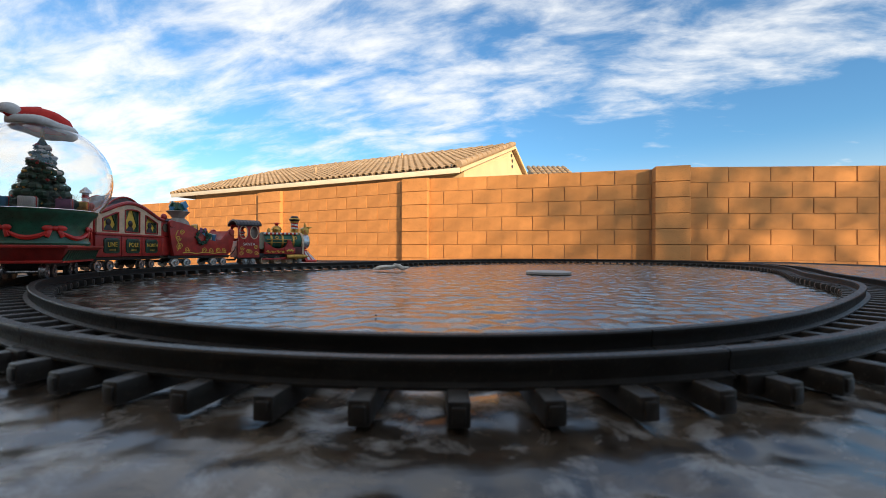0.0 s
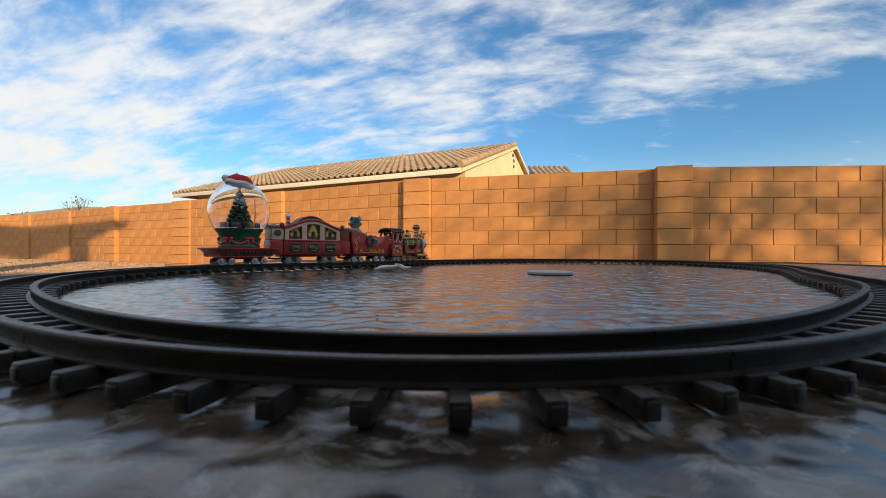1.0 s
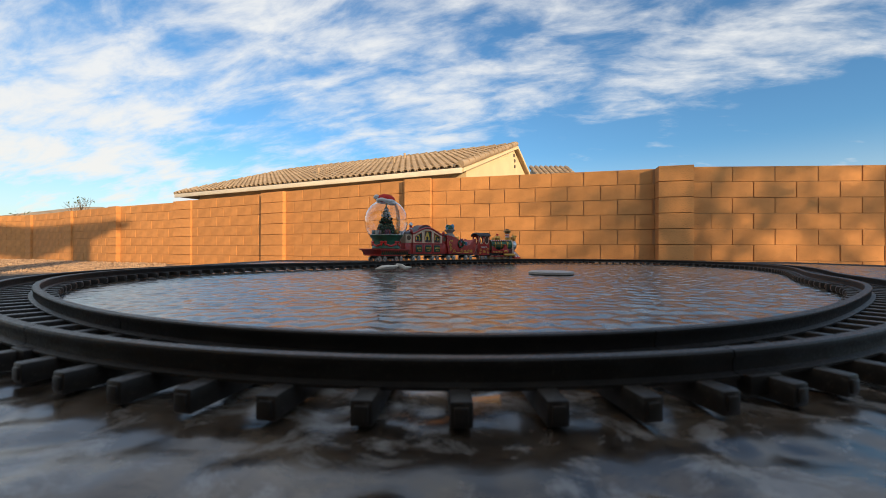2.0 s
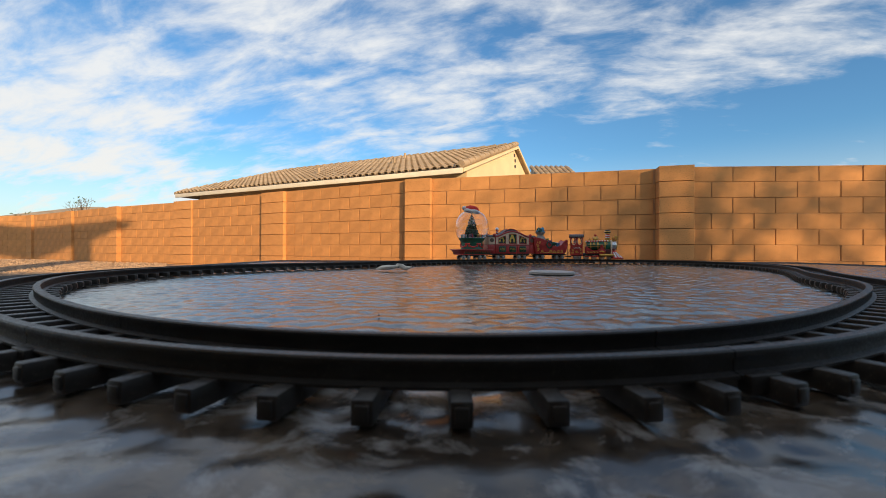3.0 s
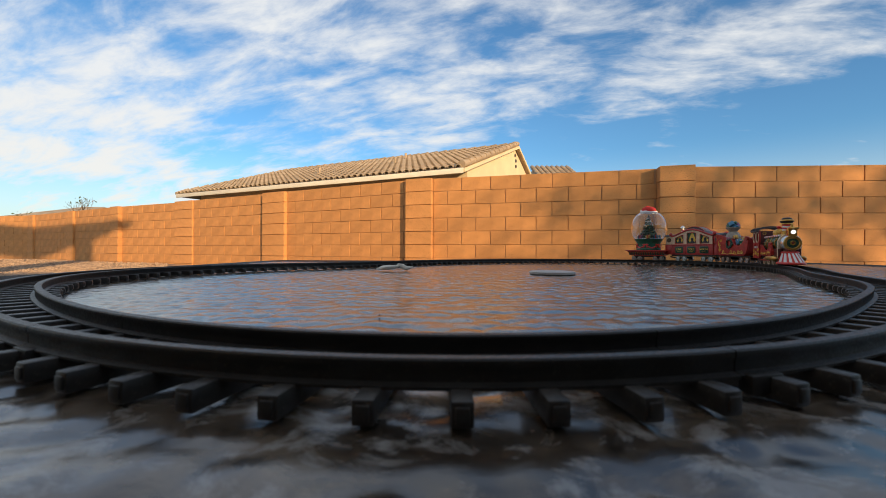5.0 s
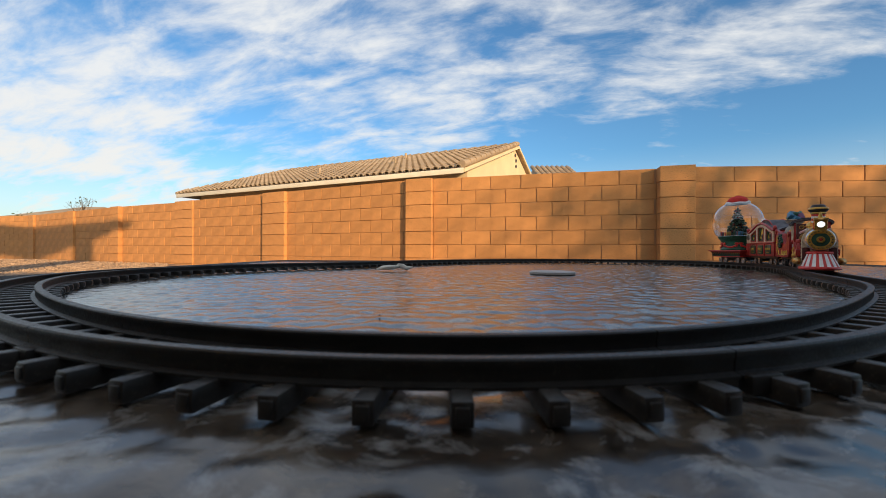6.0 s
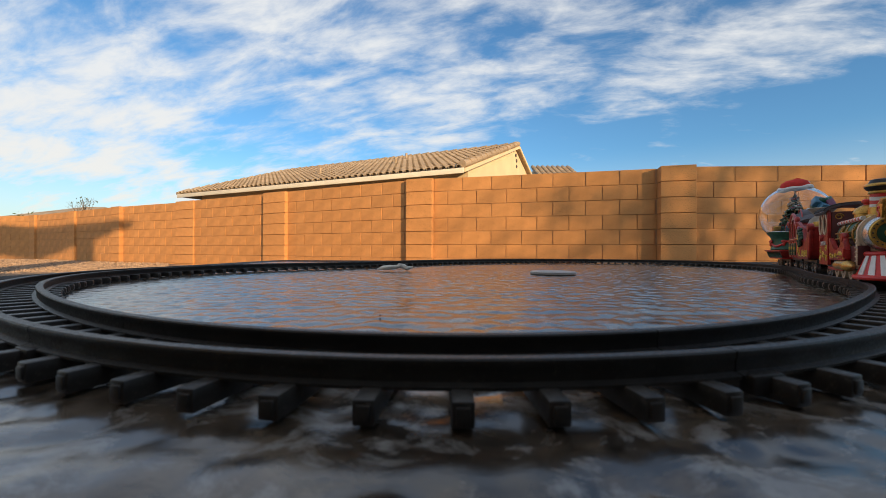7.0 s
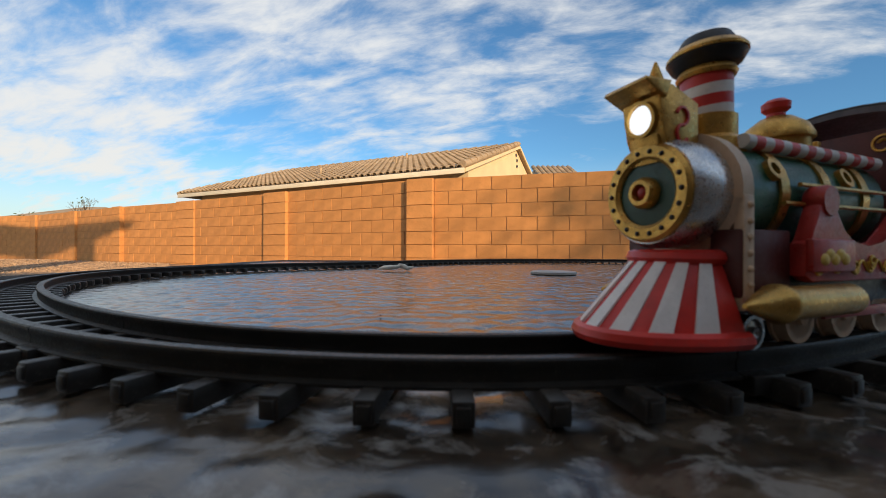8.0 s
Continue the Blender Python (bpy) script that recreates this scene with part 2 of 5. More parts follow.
def letters(name, text, size, mat, parent, m, label=""):
    """Raised lettering as a mesh."""
    cu = bpy.data.curves.new(name, "FONT")
    cu.body, cu.size, cu.extrude, cu.align_x, cu.align_y, cu.resolution_u = text, size, 0.0004, "CENTER", "CENTER", 2
    tmp = bpy.data.objects.new(name, cu)
    scene.collection.objects.link(tmp)
    me = bpy.data.meshes.new_from_object(tmp.evaluated_get(bpy.context.evaluated_depsgraph_get()))
    bpy.data.objects.remove(tmp)
    me.materials.clear()
    me.materials.append(mat)
    me.transform(m)
    ob = new(name, me)
    ob.parent = parent
    return tagged(ob, label)


# ---- ground, walls ----


def terrace(x, y):
    t = min(max((y - 2.6) / 0.7, 0.0), 1.0)
    return 0.49 * t * t * (3 - 2 * t)


def make_ground():
    xs = sorted(set([-400, -150, -60, -30] + list(np.linspace(-18, 14, 65)) + [30, 60, 150, 400]))
    ys = sorted(set([-400, -100, -40, -15, -6, -2, 0, 1, 2] + list(np.linspace(2.4, 3.4, 11)) + list(np.linspace(3.5, 16, 40)) + [25, 50, 120, 400]))
    bm = bmesh.new()
    vs = [[bm.verts.new((x, y, terrace(x, y) + (0.02 * noise.noise((x * 0.9, y * 0.9, 0)) if 3.4 < y < 20 else 0))) for x in xs] for y in ys]
    for j in range(len(ys) - 1):
        for i in range(len(xs) - 1):
            bm.faces.new((vs[j][i], vs[j][i + 1], vs[j + 1][i + 1], vs[j + 1][i]))
    tagged(part("ground", bm, GRAVEL), "tan decorative gravel yard rising to a bed along the wall", "ground", kind="structure")


make_ground()

COURSE, COURSES, WALL_TOP = 0.1885, 9, 1.829
FOOT = WALL_TOP - COURSE * COURSES
NODES = [(12.5, 4.25), (5.163, 4.610), (2.979, 4.760), (2.622, 4.882), (-0.152, 5.614), (-0.526, 5.758), (-2.749, 6.922), (-3.235, 7.212), (-5.206, 8.208),
         (-5.699, 8.561), (-7.702, 9.458), (-8.031, 9.593), (-10.087, 10.715), (-12.526, 12.028), (-22.0, 14.5)]
BLOCKS = {}


def block_mesh(length):
    key = round(length, 3)
    if key not in BLOCKS:
        bm = bmesh.new()
        box(bm, (length / 2, 0.03, COURSE / 2), (length - 0.009, 0.06, COURSE - 0.006))
        bmesh.ops.bevel(bm, geom=list(bm.edges), offset=0.003, segments=1, affect="EDGES")
        BLOCKS[key] = mesh_of(bm, "block", BLOCK, False)
    return BLOCKS[key]


def wall_panel(k, a, b, width):
    """A stretch of block wall from plan point a to b, seen face towards -y."""
    a, b = Vector((*a, 0)), Vector((*b, 0))
    d = b - a
    ln = d.length
    m = Matrix.Translation(a) @ Matrix.Rotation(math.atan2(d.y, d.x), 4, "Z")
    bm = bmesh.new()
    box(bm, (ln / 2, 0.106, (WALL_TOP - 0.004) / 2), (ln, 0.19, WALL_TOP - 0.004))
    wall = tagged(part("wall_%d" % k, bm, MORTAR, None, "", False), "tan concrete block garden wall in running bond", "wall", kind="structure")
    wall.matrix_world = m
    for row in range(COURSES):
        x = -width / 2 if row % 2 else 0.0
        while x < ln - 0.01:
            x0, x1 = max(x, 0.0), min(x + width, ln)
            if x1 - x0 > 0.05:
                ob = new("block", block_mesh(x1 - x0))
                ob.parent = wall
                ob.location = (x0, -0.0 + random.uniform(-0.003, 0.003), FOOT + row * COURSE)
            x += width


def pillar(a, b, deep=0.06, heading=-27.0):
    a, b = Vector((*a, 0)), Vector((*b, 0))
    ln = (b - a).length
    d = Vector((math.cos(radians(heading)), math.sin(radians(heading)), 0))
    a = (a + b) / 2 - d * ln / 2
    bm = bmesh.new()
    box(bm, (ln / 2, 0.08, (WALL_TOP - 0.002) / 2), (ln - 0.012, 0.27, WALL_TOP - 0.002))
    col = tagged(part("wall_pillar", bm, MORTAR, None, "", False), "square tan concrete block pilaster in the garden wall", "pillar", "wall pillars", "structure")
    col.matrix_world = Matrix.Translation(a) @ Matrix.Rotation(math.atan2(d.y, d.x), 4, "Z")
    key = ("p", round(ln, 3), deep)
    if key not in BLOCKS:
        bm = bmesh.new()
        box(bm, (ln / 2, 0.05, COURSE / 2), (ln, deep * 2 + 0.1, COURSE - 0.006))
        bmesh.ops.bevel(bm, geom=list(bm.edges), offset=0.004, segments=1, affect="EDGES")
        BLOCKS[key] = mesh_of(bm, "block", BLOCK, False)
    for row in range(COURSES):
        ob = new("block", BLOCKS[key])
        ob.parent, ob.location = col, (0, 0, FOOT + row * COURSE)


def build_walls():
    k = 0
    pillars = {2, 4, 6, 8, 10}
    for i in range(len(NODES) - 1):
        b, a = NODES[i], NODES[i + 1]
        if i in pillars:
            pillar(a, b, 0.15 if i == 2 else 0.08, {2: -14.8, 4: -20.0, 6: -27.6, 8: -26.0, 10: -26.0}[i])
        else:
            k += 1
            wall_panel(k, a, b, {0: 0.485, 1: 0.485}.get(i, 0.4064))
    for a in (NODES[12], NODES[13]):
        pillar((a[0] - 0.17, a[1] + 0.09), (a[0] + 0.17, a[1] - 0.09))


# ---- table and track ----


def outline(x0, x1, y0, y1, r, n=10):
    pts = []
    for cx, cy, a in ((x1 - r, y1 - r, 0), (x0 + r, y1 - r, 90), (x0 + r, y0 + r, 180), (x1 - r, y0 + r, 270)):
        pts += [(cx + r * math.cos(radians(a + 90 * i / n)), cy + r * math.sin(radians(a + 90 * i / n))) for i in range(n + 1)]
    return pts


TX0, TX1, TY0, TY1 = -1.0, 2.1, -0.45, 2.36


def make_table():
    table = thing("patio_table", "large patio table with rippled glass top and dark metal rim", "table")
    rng = np.random.RandomState(4)
    xs, ys = np.linspace(TX0 + 0.02, TX1 - 0.02, 760), np.linspace(TY0 + 0.02, TY1 - 0.02, 680)
    gx, gy = np.meshgrid(xs, ys)
    # pebbled relief: one shallow dome round each jittered centre
    cell = 0.028
    cols, rows = int((TX1 - TX0) / cell) + 6, int((TY1 - TY0) / cell) + 6
    jx, jy, lift = rng.uniform(-0.36, 0.36, (rows, cols)), rng.uniform(-0.36, 0.36, (rows, cols)), rng.uniform(0.8, 1.2, (rows, cols))
    u, v = (gx - TX0) / cell + 2, (gy - TY0) / cell + 2
    iu, iv = np.floor(u).astype(int), np.floor(v).astype(int)
    near, slope = np.full(gx.shape, 9.0), np.ones(gx.shape)
    for dy in (-1, 0, 1):
        for dx in (-1, 0, 1):
            ci, cj = iu + dx, iv + dy
            d = (u - ci - 0.5 - jx[cj, ci]) ** 2 + (v - cj - 0.5 - jy[cj, ci]) ** 2
            slope = np.where(d < near, lift[cj, ci], slope)
            near = np.minimum(near, d)
    z = -0.0036 * slope * np.minimum(near, 0.5)
    for _ in range(14):
        a, w, ph = rng.uniform(0, 2 * math.pi), rng.uniform(0.015, 0.035), rng.uniform(0, 2 * math.pi)
        z += 0.000035 * np.sin(2 * math.pi * (gx * math.cos(a) + gy * math.sin(a)) / w + ph)
    z -= 0.0010
    nx, ny = len(xs), len(ys)
    idx = np.arange(nx * ny).reshape(ny, nx)
    quads = np.stack([idx[:-1, :-1], idx[:-1, 1:], idx[1:, 1:], idx[1:, :-1]], -1).reshape(-1, 4)
    me = bpy.data.meshes.new("glass_top")
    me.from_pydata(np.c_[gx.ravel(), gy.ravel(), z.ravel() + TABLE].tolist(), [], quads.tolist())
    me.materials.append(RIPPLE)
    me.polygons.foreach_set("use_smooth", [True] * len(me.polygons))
    part("glass_top", me, RIPPLE, table, "rippled glass reflecting the sky, with pale highlights in its colour")
    bm = bmesh.new()
    tube(bm, [(x, y, TABLE - 0.012) for x, y in outline(TX0, TX1, TY0, TY1, 0.06)] + [(TX1, TY1 - 0.06, TABLE - 0.012)], 0.018, 8)
    part("rim", bm, FRAME_METAL, table, "dark metal rim")
    for x in (TX0 + 0.12, TX1 - 0.12):
        for y in (TY0 + 0.12, TY1 - 0.12):
            bm = bmesh.new()
            box(bm, (x, y, (TABLE - 0.03) / 2), (0.06, 0.06, TABLE - 0.03), bevel=0.006)
            part("leg", bm, FRAME_METAL, table)


make_table()

RAIL_TOP, RAIL_H, RAIL_W, RAIL_OFF, TIE, TIE_H = TABLE + 0.0226, 0.0125, 0.007, 0.0235, 0.0090, 0.0104
LOOP_AT = (0.11, 0.97)
LOOP_COS = (0.8791, 0.0986, -0.0337, -0.0932, -0.0166, -0.0212, -0.0085, 0.0008)
LOOP_SIN = (0.0, 0.1877, 0.2132, 0.0423, -0.0096, -0.0074, -0.0040, -0.0022)


def loop_points():
    """The centre line of the track, clockwise from the near side, closely spaced, with its running length."""
    a = 1.5 * math.pi - np.linspace(0, 4 * math.pi, 8001)
    r = sum(c * np.cos(k * a) for k, c in enumerate(LOOP_COS)) + sum(c * np.sin(k * a) for k, c in enumerate(LOOP_SIN))
    p = np.c_[LOOP_AT[0] + r * np.cos(a), LOOP_AT[1] + r * np.sin(a)]
    s = np.r_[0, np.cumsum(np.hypot(*np.diff(p, axis=0).T))]
    return p, s


LOOP_P, LOOP_S = loop_points()
LOOP_LEN = float(LOOP_S[4000])


def on_loop(s):
    """Place and heading on the centre line at running length s."""
    s = s % LOOP_LEN
    q = [np.array([np.interp(v, LOOP_S, LOOP_P[:, 0]), np.interp(v, LOOP_S, LOOP_P[:, 1])]) for v in (s, s + 0.004)]
    d = q[1] - q[0]
    return Vector((*q[0], RAIL_TOP)), math.atan2(d[1], d[0])


def make_track():
    track = thing("toy_train_track", "black plastic toy railway track loop lying on the table", "track")
    sections, gap = 16, 0.0004
    profile = [(-1.9, 0), (-1.9, 0.12), (-0.78, 0.20), (-0.78, 0.62), (-1, 0.72), (-1, 0.93), (-0.8, 1), (0.8, 1), (1, 0.93), (1, 0.72), (0.78, 0.62), (0.78, 0.20), (1.9, 0.12), (1.9, 0)]
    w = len(profile)
    for k in range(sections):
        s0, s1 = LOOP_LEN - 0.0197 + LOOP_LEN * k / sections + gap, LOOP_LEN - 0.0197 + LOOP_LEN * (k + 1) / sections - gap
        for side in (-1, 1):
            vs, n = [], 22
            for i in range(n + 1):
                p, a = on_loop(s0 + (s1 - s0) * i / n)
                out = Vector((-math.sin(a), math.cos(a), 0))
                vs += [p + out * (side * RAIL_OFF + u * RAIL_W / 2) + Vector((0, 0, (v - 1) * RAIL_H)) for u, v in profile]
            bm = bmesh.new()
            grow(bm, vs, [(i * w + j, i * w + (j + 1) % w, (i + 1) * w + (j + 1) % w, (i + 1) * w + j) for i in range(n) for j in range(w)]
                 + [tuple(range(w)), tuple(range(n * w + w - 1, n * w - 1, -1))])
            rail = part("rail", bm, PLASTIC_WORN if side > 0 else PLASTIC, track)
            p, a = on_loop(s1)
            bm = bmesh.new()
            box(bm, (-0.011 * side, side * (RAIL_OFF + RAIL_W * 0.9), -RAIL_H * 1.2), (0.019, 0.0070, 0.0090), pose(*p, 0, 0, math.degrees(a)), 0.0008)
            part("joiner", bm, PLASTIC, rail)
    bm = bmesh.new()
    box(bm, (0, 0, TIE_H / 2), (TIE, 0.0875, TIE_H), bevel=0.0009)
    for e in (-1, 1):
        box(bm, (0, e * 0.0440, TIE_H * 0.5), (TIE * 0.62, 0.0016, TIE_H * 0.62), bevel=0.0005)
    tie = mesh_of(bm, "tie", TIE_PLASTIC)
    count = round(LOOP_LEN / 0.0349)
    for i in range(count):
        p, a = on_loop(0.1039 + LOOP_LEN * i / count)
        ob = part("tie", tie, PLASTIC, track)
        ob.matrix_local = pose(p.x, p.y, TABLE + 0.0006, 0, 0, math.degrees(a) + random.uniform(-1.2, 1.2))


make_track()

# ---- the train; x forward, z up from the rail ----


def wheelset(parent, x, r, mat=STEEL, spokes=0, name="wheelset"):
    bm = bmesh.new()
    lathe(bm, [(0.0018, -0.023), (0.0018, 0.023)], 8, along_y(0, 0, 0))
    for s in (-1, 1):
        rim = [(r * 0.80, -0.003), (r, -0.003), (r, 0.002), (r + 0.0012, 0.002), (r + 0.0012, 0.0034), (r * 0.80, 0.0034)] if spokes else \
            [(0.0001, -0.003), (r * 0.3, -0.004), (r * 0.35, -0.0022), (r * 0.75, -0.0018), (r * 0.8, -0.003), (r, -0.003), (r, 0.002), (r + 0.0012, 0.002), (r + 0.0012, 0.0034), (0.0001, 0.0034)]
        m = along_y(0, s * 0.0200, 0) @ Matrix.Diagonal((1, 1, s * 1.0, 1)) @ Matrix.Rotation(math.pi, 4, "X")
        lathe(bm, rim + ([rim[0]] if spokes else []), 20, m)
        for k in range(spokes):
            tube(bm, [(r * 0.15 * math.cos(2 * math.pi * k / spokes), s * 0.0210, r * 0.15 * math.sin(2 * math.pi * k / spokes)), (r * 0.86 * math.cos(2 * math.pi * k / spokes), s * 0.0210, r * 0.86 * math.sin(2 * math.pi * k / spokes))], 0.0011, 6)
        if spokes:
            lathe(bm, [(0.0001, -0.005), (r * 0.26, -0.0045), (r * 0.28, 0.004), (0.0001, 0.004)], 12, m)
    ob = part(name, bm, mat, parent)
    ob.location = (x, 0, r)
    return ob


def bogie(parent, x, span=0.027, r=0.0085):
    bm = bmesh.new()
    for s in (-1, 1):
        box(bm, (x, s * 0.0175, 0.010), (span + 0.010, 0.004, 0.006), bevel=0.0008)
    box(bm, (x, 0, 0.013), (0.016, 0.036, 0.006), bevel=0.0008)
    truck = part("bogie", bm, BLACK, parent, "black plastic bogie frame")
    for d in (-0.5, 0.5):
        wheelset(truck, x + d * span, r)


def coupling(parent, x):
    bm = bmesh.new()
    tube(bm, [(x - 0.016, 0, 0.014), (x, 0, 0.012), (x + 0.016, 0, 0.012)], 0.0024, 8)
    tube(bm, [(x + 0.016, 0, 0.012), (x + 0.018, 0, 0.018)], 0.002, 8)
    part("coupling", bm, BLACK, parent)


def cable(parent, x0, x1, y, z):
    bm = bmesh.new()
    tube(bm, [(x0 + (x1 - x0) * i / 12, y + 0.004 * math.sin(math.pi * i / 12), z - 0.030 * math.sin(math.pi * i / 12) ** 0.8) for i in range(13)], 0.0011, 6)
    part("cable", bm, BLACK, parent, "thin black electric cable between the cars")


def striped(parent, name, base, top, r, bands=5, mats=None, seg=16, slant=0.0025):
    """A candy-striped round bar, one mesh a band."""
    base, top = Vector(base), Vector(top)
    d = top - base
    turn = d.to_track_quat("Z", "Y").to_matrix().to_4x4()
    whole = None
    for i in range(bands):
        bm = bmesh.new()
        z0, z1 = d.length * i / bands, d.length * (i + 1) / bands
        vs = [(r * math.cos(2 * math.pi * k / seg), r * math.sin(2 * math.pi * k / seg), z + (slant * math.cos(2 * math.pi * k / seg) if 0 < z < d.length - 1e-6 else 0)) for z in (z0, z1) for k in range(seg)]
        grow(bm, vs, [(k, (k + 1) % seg, seg + (k + 1) % seg, seg + k) for k in range(seg)] + [tuple(range(seg - 1, -1, -1)), tuple(range(seg, 2 * seg))], Matrix.Translation(base) @ turn)
        ob = part(name if i == 0 else "stripe", bm, (mats or (WHITE, BRIGHT_RED))[i % 2], whole or parent)
        whole = whole or ob


def make_locomotive():
    loco = thing("toy_locomotive", "red and green toy steam locomotive with gold trim and candy-striped chimney", "toy train", "toy train")
    bm = bmesh.new()
    box(bm, (-0.025, 0, 0.021), (0.190, 0.046, 0.014), bevel=0.002)
    part("chassis", bm, BLACK, loco)
    # boiler, smokebox and front plate
    bm = bmesh.new()
    lathe(bm, [(0.0001, -0.050), (0.0235, -0.050), (0.0235, 0.068), (0.0001, 0.068)], 32, along_x(0, 0, 0.0625))
    boiler = part("boiler", bm, GREEN, loco, "glossy dark green boiler")
    for x in (-0.030, 0.004, 0.038):
        bm = bmesh.new()
        lathe(bm, [(0.0232, -0.003), (0.0246, -0.003), (0.0246, 0.003), (0.0232, 0.003)], 32, along_x(x, 0, 0.0625))
        part("boiler_band", bm, GOLD, boiler)
    bm = bmesh.new()
    lathe(bm, [(0.0232, -0.002), (0.0262, -0.002), (0.0262, 0.005), (0.0232, 0.005)], 36, along_x(0.066, 0, 0.0625))
    for s in (-1, 1):
        box(bm, (0.0675, s * 0.0245, 0.038), (0.007, 0.004, 0.044), bevel=0.0008)
        for i in range(7):
            ball(bm, (0.0675, s * 0.0268, 0.020 + i * 0.006), 0.0013, 8, 5)
    part("riveted_band", bm, CREAM, loco, "cream band with gold rivets")
    bm = bmesh.new()
    lathe(bm, [(0.0001, 0.070), (0.0228, 0.070), (0.0228, 0.087), (0.0210, 0.0915), (0.0001, 0.090)], 36, along_x(0, 0, 0.0625))
    part("smokebox", bm, SILVER, loco, "silver smokebox ring")
    bm = bmesh.new()
    lathe(bm, [(0.0135, 0.090), (0.0205, 0.0895), (0.0205, 0.0925), (0.0192, 0.0940), (0.0150, 0.0940), (0.0135, 0.0925), (0.0135, 0.090)], 36, along_x(0, 0, 0.0625))
    front = part("front_ring", bm, GOLD, loco, "gold ring with dark rivets")
    for k in range(18):
        a = 2 * math.pi * k / 18
        bm = bmesh.new()
        ball(bm, (0.0940, 0.0170 * math.cos(a), 0.0625 + 0.0170 * math.sin(a)), 0.0011, 8, 5)
        part("rivet", bm, BLACK, front)
    bm = bmesh.new()
    lathe(bm, [(0.0001, 0.088), (0.0140, 0.088), (0.0140, 0.0915), (0.0001, 0.0925)], 32, along_x(0, 0, 0.0625))
    door = part("smokebox_door", bm, DARK_GREEN, loco, "dark green round door")
    bm = bmesh.new()
    lathe(bm, [(0.0030, 0.091), (0.0066, 0.091), (0.0066, 0.0945), (0.0052, 0.097), (0.0036, 0.097), (0.0030, 0.095), (0.0030, 0.091)], 24, along_x(0, 0, 0.0625))
    part("hub", bm, GOLD, door)
    bm = bmesh.new()
    ball(bm, (0.0935, 0, 0.0625), 0.0030, 12, 8)
    part("hub_cap", bm, RED, door)
    # chimney
    bm = bmesh.new()
    lathe(bm, [(0.0001, 0.078), (0.0160, 0.078), (0.0145, 0.0865), (0.0122, 0.0885), (0.0122, 0.0975), (0.0112, 0.098), (0.0001, 0.098)], 28, pose(0.052, 0, 0))
    part("chimney_base", bm, GOLD, loco)
    striped(loco, "chimney", (0.052, 0, 0.0975), (0.052, 0, 0.1165), 0.0107, 4, slant=0.0012)
    bm = bmesh.new()
    lathe(bm, [(0.0001, 0.1155), (0.0117, 0.1155), (0.0124, 0.1170), (0.0113, 0.1195), (0.0001, 0.1195)], 28, pose(0.052, 0, 0))
    part("chimney_collar", bm, GOLD, loco)
    bm = bmesh.new()
    lathe(bm, [(0.0001, 0.1190), (0.0112, 0.1190), (0.0142, 0.1212), (0.0160, 0.1243), (0.0150, 0.1276), (0.0122, 0.1292), (0.0112, 0.1318), (0.0098, 0.1340), (0.0075, 0.1348), (0.0001, 0.1348)], 36, pose(0.052, 0, 0))
    part("chimney_cap", bm, BLACK, loco, "round black cap with worn gold edge")
    bm = bmesh.new()
    lathe(bm, [(0.0150, 0.1246), (0.0164, 0.1250), (0.0164, 0.1262), (0.0146, 0.1284), (0.0133, 0.1290), (0.0133, 0.1276), (0.0150, 0.1246)], 36, pose(0.052, 0, 0))
    part("chimney_rim", bm, GOLD, loco)
    # headlamp box
    ahead, down = 0.0075, -0.0045
    bm = bmesh.new()
    slab(bm, [(0.064, 0.084), (0.083, 0.084), (0.086, 0.090), (0.089, 0.106), (0.081, 0.110), (0.064, 0.104)], -0.0095, 0.0095, pose(ahead, 0, down), bevel=0.0012)
    slab(bm, [(0.086, 0.1035), (0.099, 0.1085), (0.098, 0.1100), (0.083, 0.1105)], -0.0108, 0.0108, pose(ahead, 0, down), bevel=0.0006)
    slab(bm, [(0.078, 0.079), (0.085, 0.079), (0.087, 0.090), (0.078, 0.092)], -0.0070, 0.0070, pose(ahead, 0, down), bevel=0.001)
    lathe(bm, [(0.0036, 0.108), (0.0044, 0.110), (0.0034, 0.112), (0.0036, 0.114), (0.0006, 0.1225)], 14, pose(0.079 + ahead, 0, down))
    lamp = part("headlamp_box", bm, GOLD, loco)
    bm = bmesh.new()
    lathe(bm, [(0.0060, -0.001), (0.0074, -0.001), (0.0074, 0.0016), (0.0060, 0.0016), (0.0060, -0.001)], 24, Matrix.Translation((0.0880 + ahead, 0, 0.0972 + down)) @ Matrix.Rotation(radians(100), 4, "Y"))
    part("lens_ring", bm, GOLD, lamp)
    bm = bmesh.new()
    ball(bm, (0.0872 + ahead, 0, 0.0972 + down), 0.0074, 20, 12, (0.35, 0.86, 0.86))
    part("lens", bm, LAMP, lamp, "lit round headlamp lens")
    for s in (-1, 1):
        bm = bmesh.new()
        tube(bm, [(0.0755 + ahead + 0.0035 * math.cos(a), s * 0.0098, 0.0972 + down + 0.0035 * math.sin(a)) for a in np.linspace(0.3, 4.4, 12)]
             + [(0.0755 + ahead + 0.0035 * math.cos(a), s * 0.0098, 0.0902 + down + 0.0035 * math.sin(a)) for a in np.linspace(1.5, -2.6, 12)], 0.0008, 5)
        part("scroll", bm, BRIGHT_RED, lamp)
    # domes and bell
    bm = bmesh.new()
    lathe(bm, [(0.0001, 0.078), (0.0140, 0.078), (0.0136, 0.0925), (0.0152, 0.0930), (0.0152, 0.0950), (0.0128, 0.1000), (0.0070, 0.1045), (0.0040, 0.1055), (0.0001, 0.1055)], 26, pose(-0.005, 0, 0))
    dome = part("steam_dome", bm, GOLD, loco)
    bm = bmesh.new()
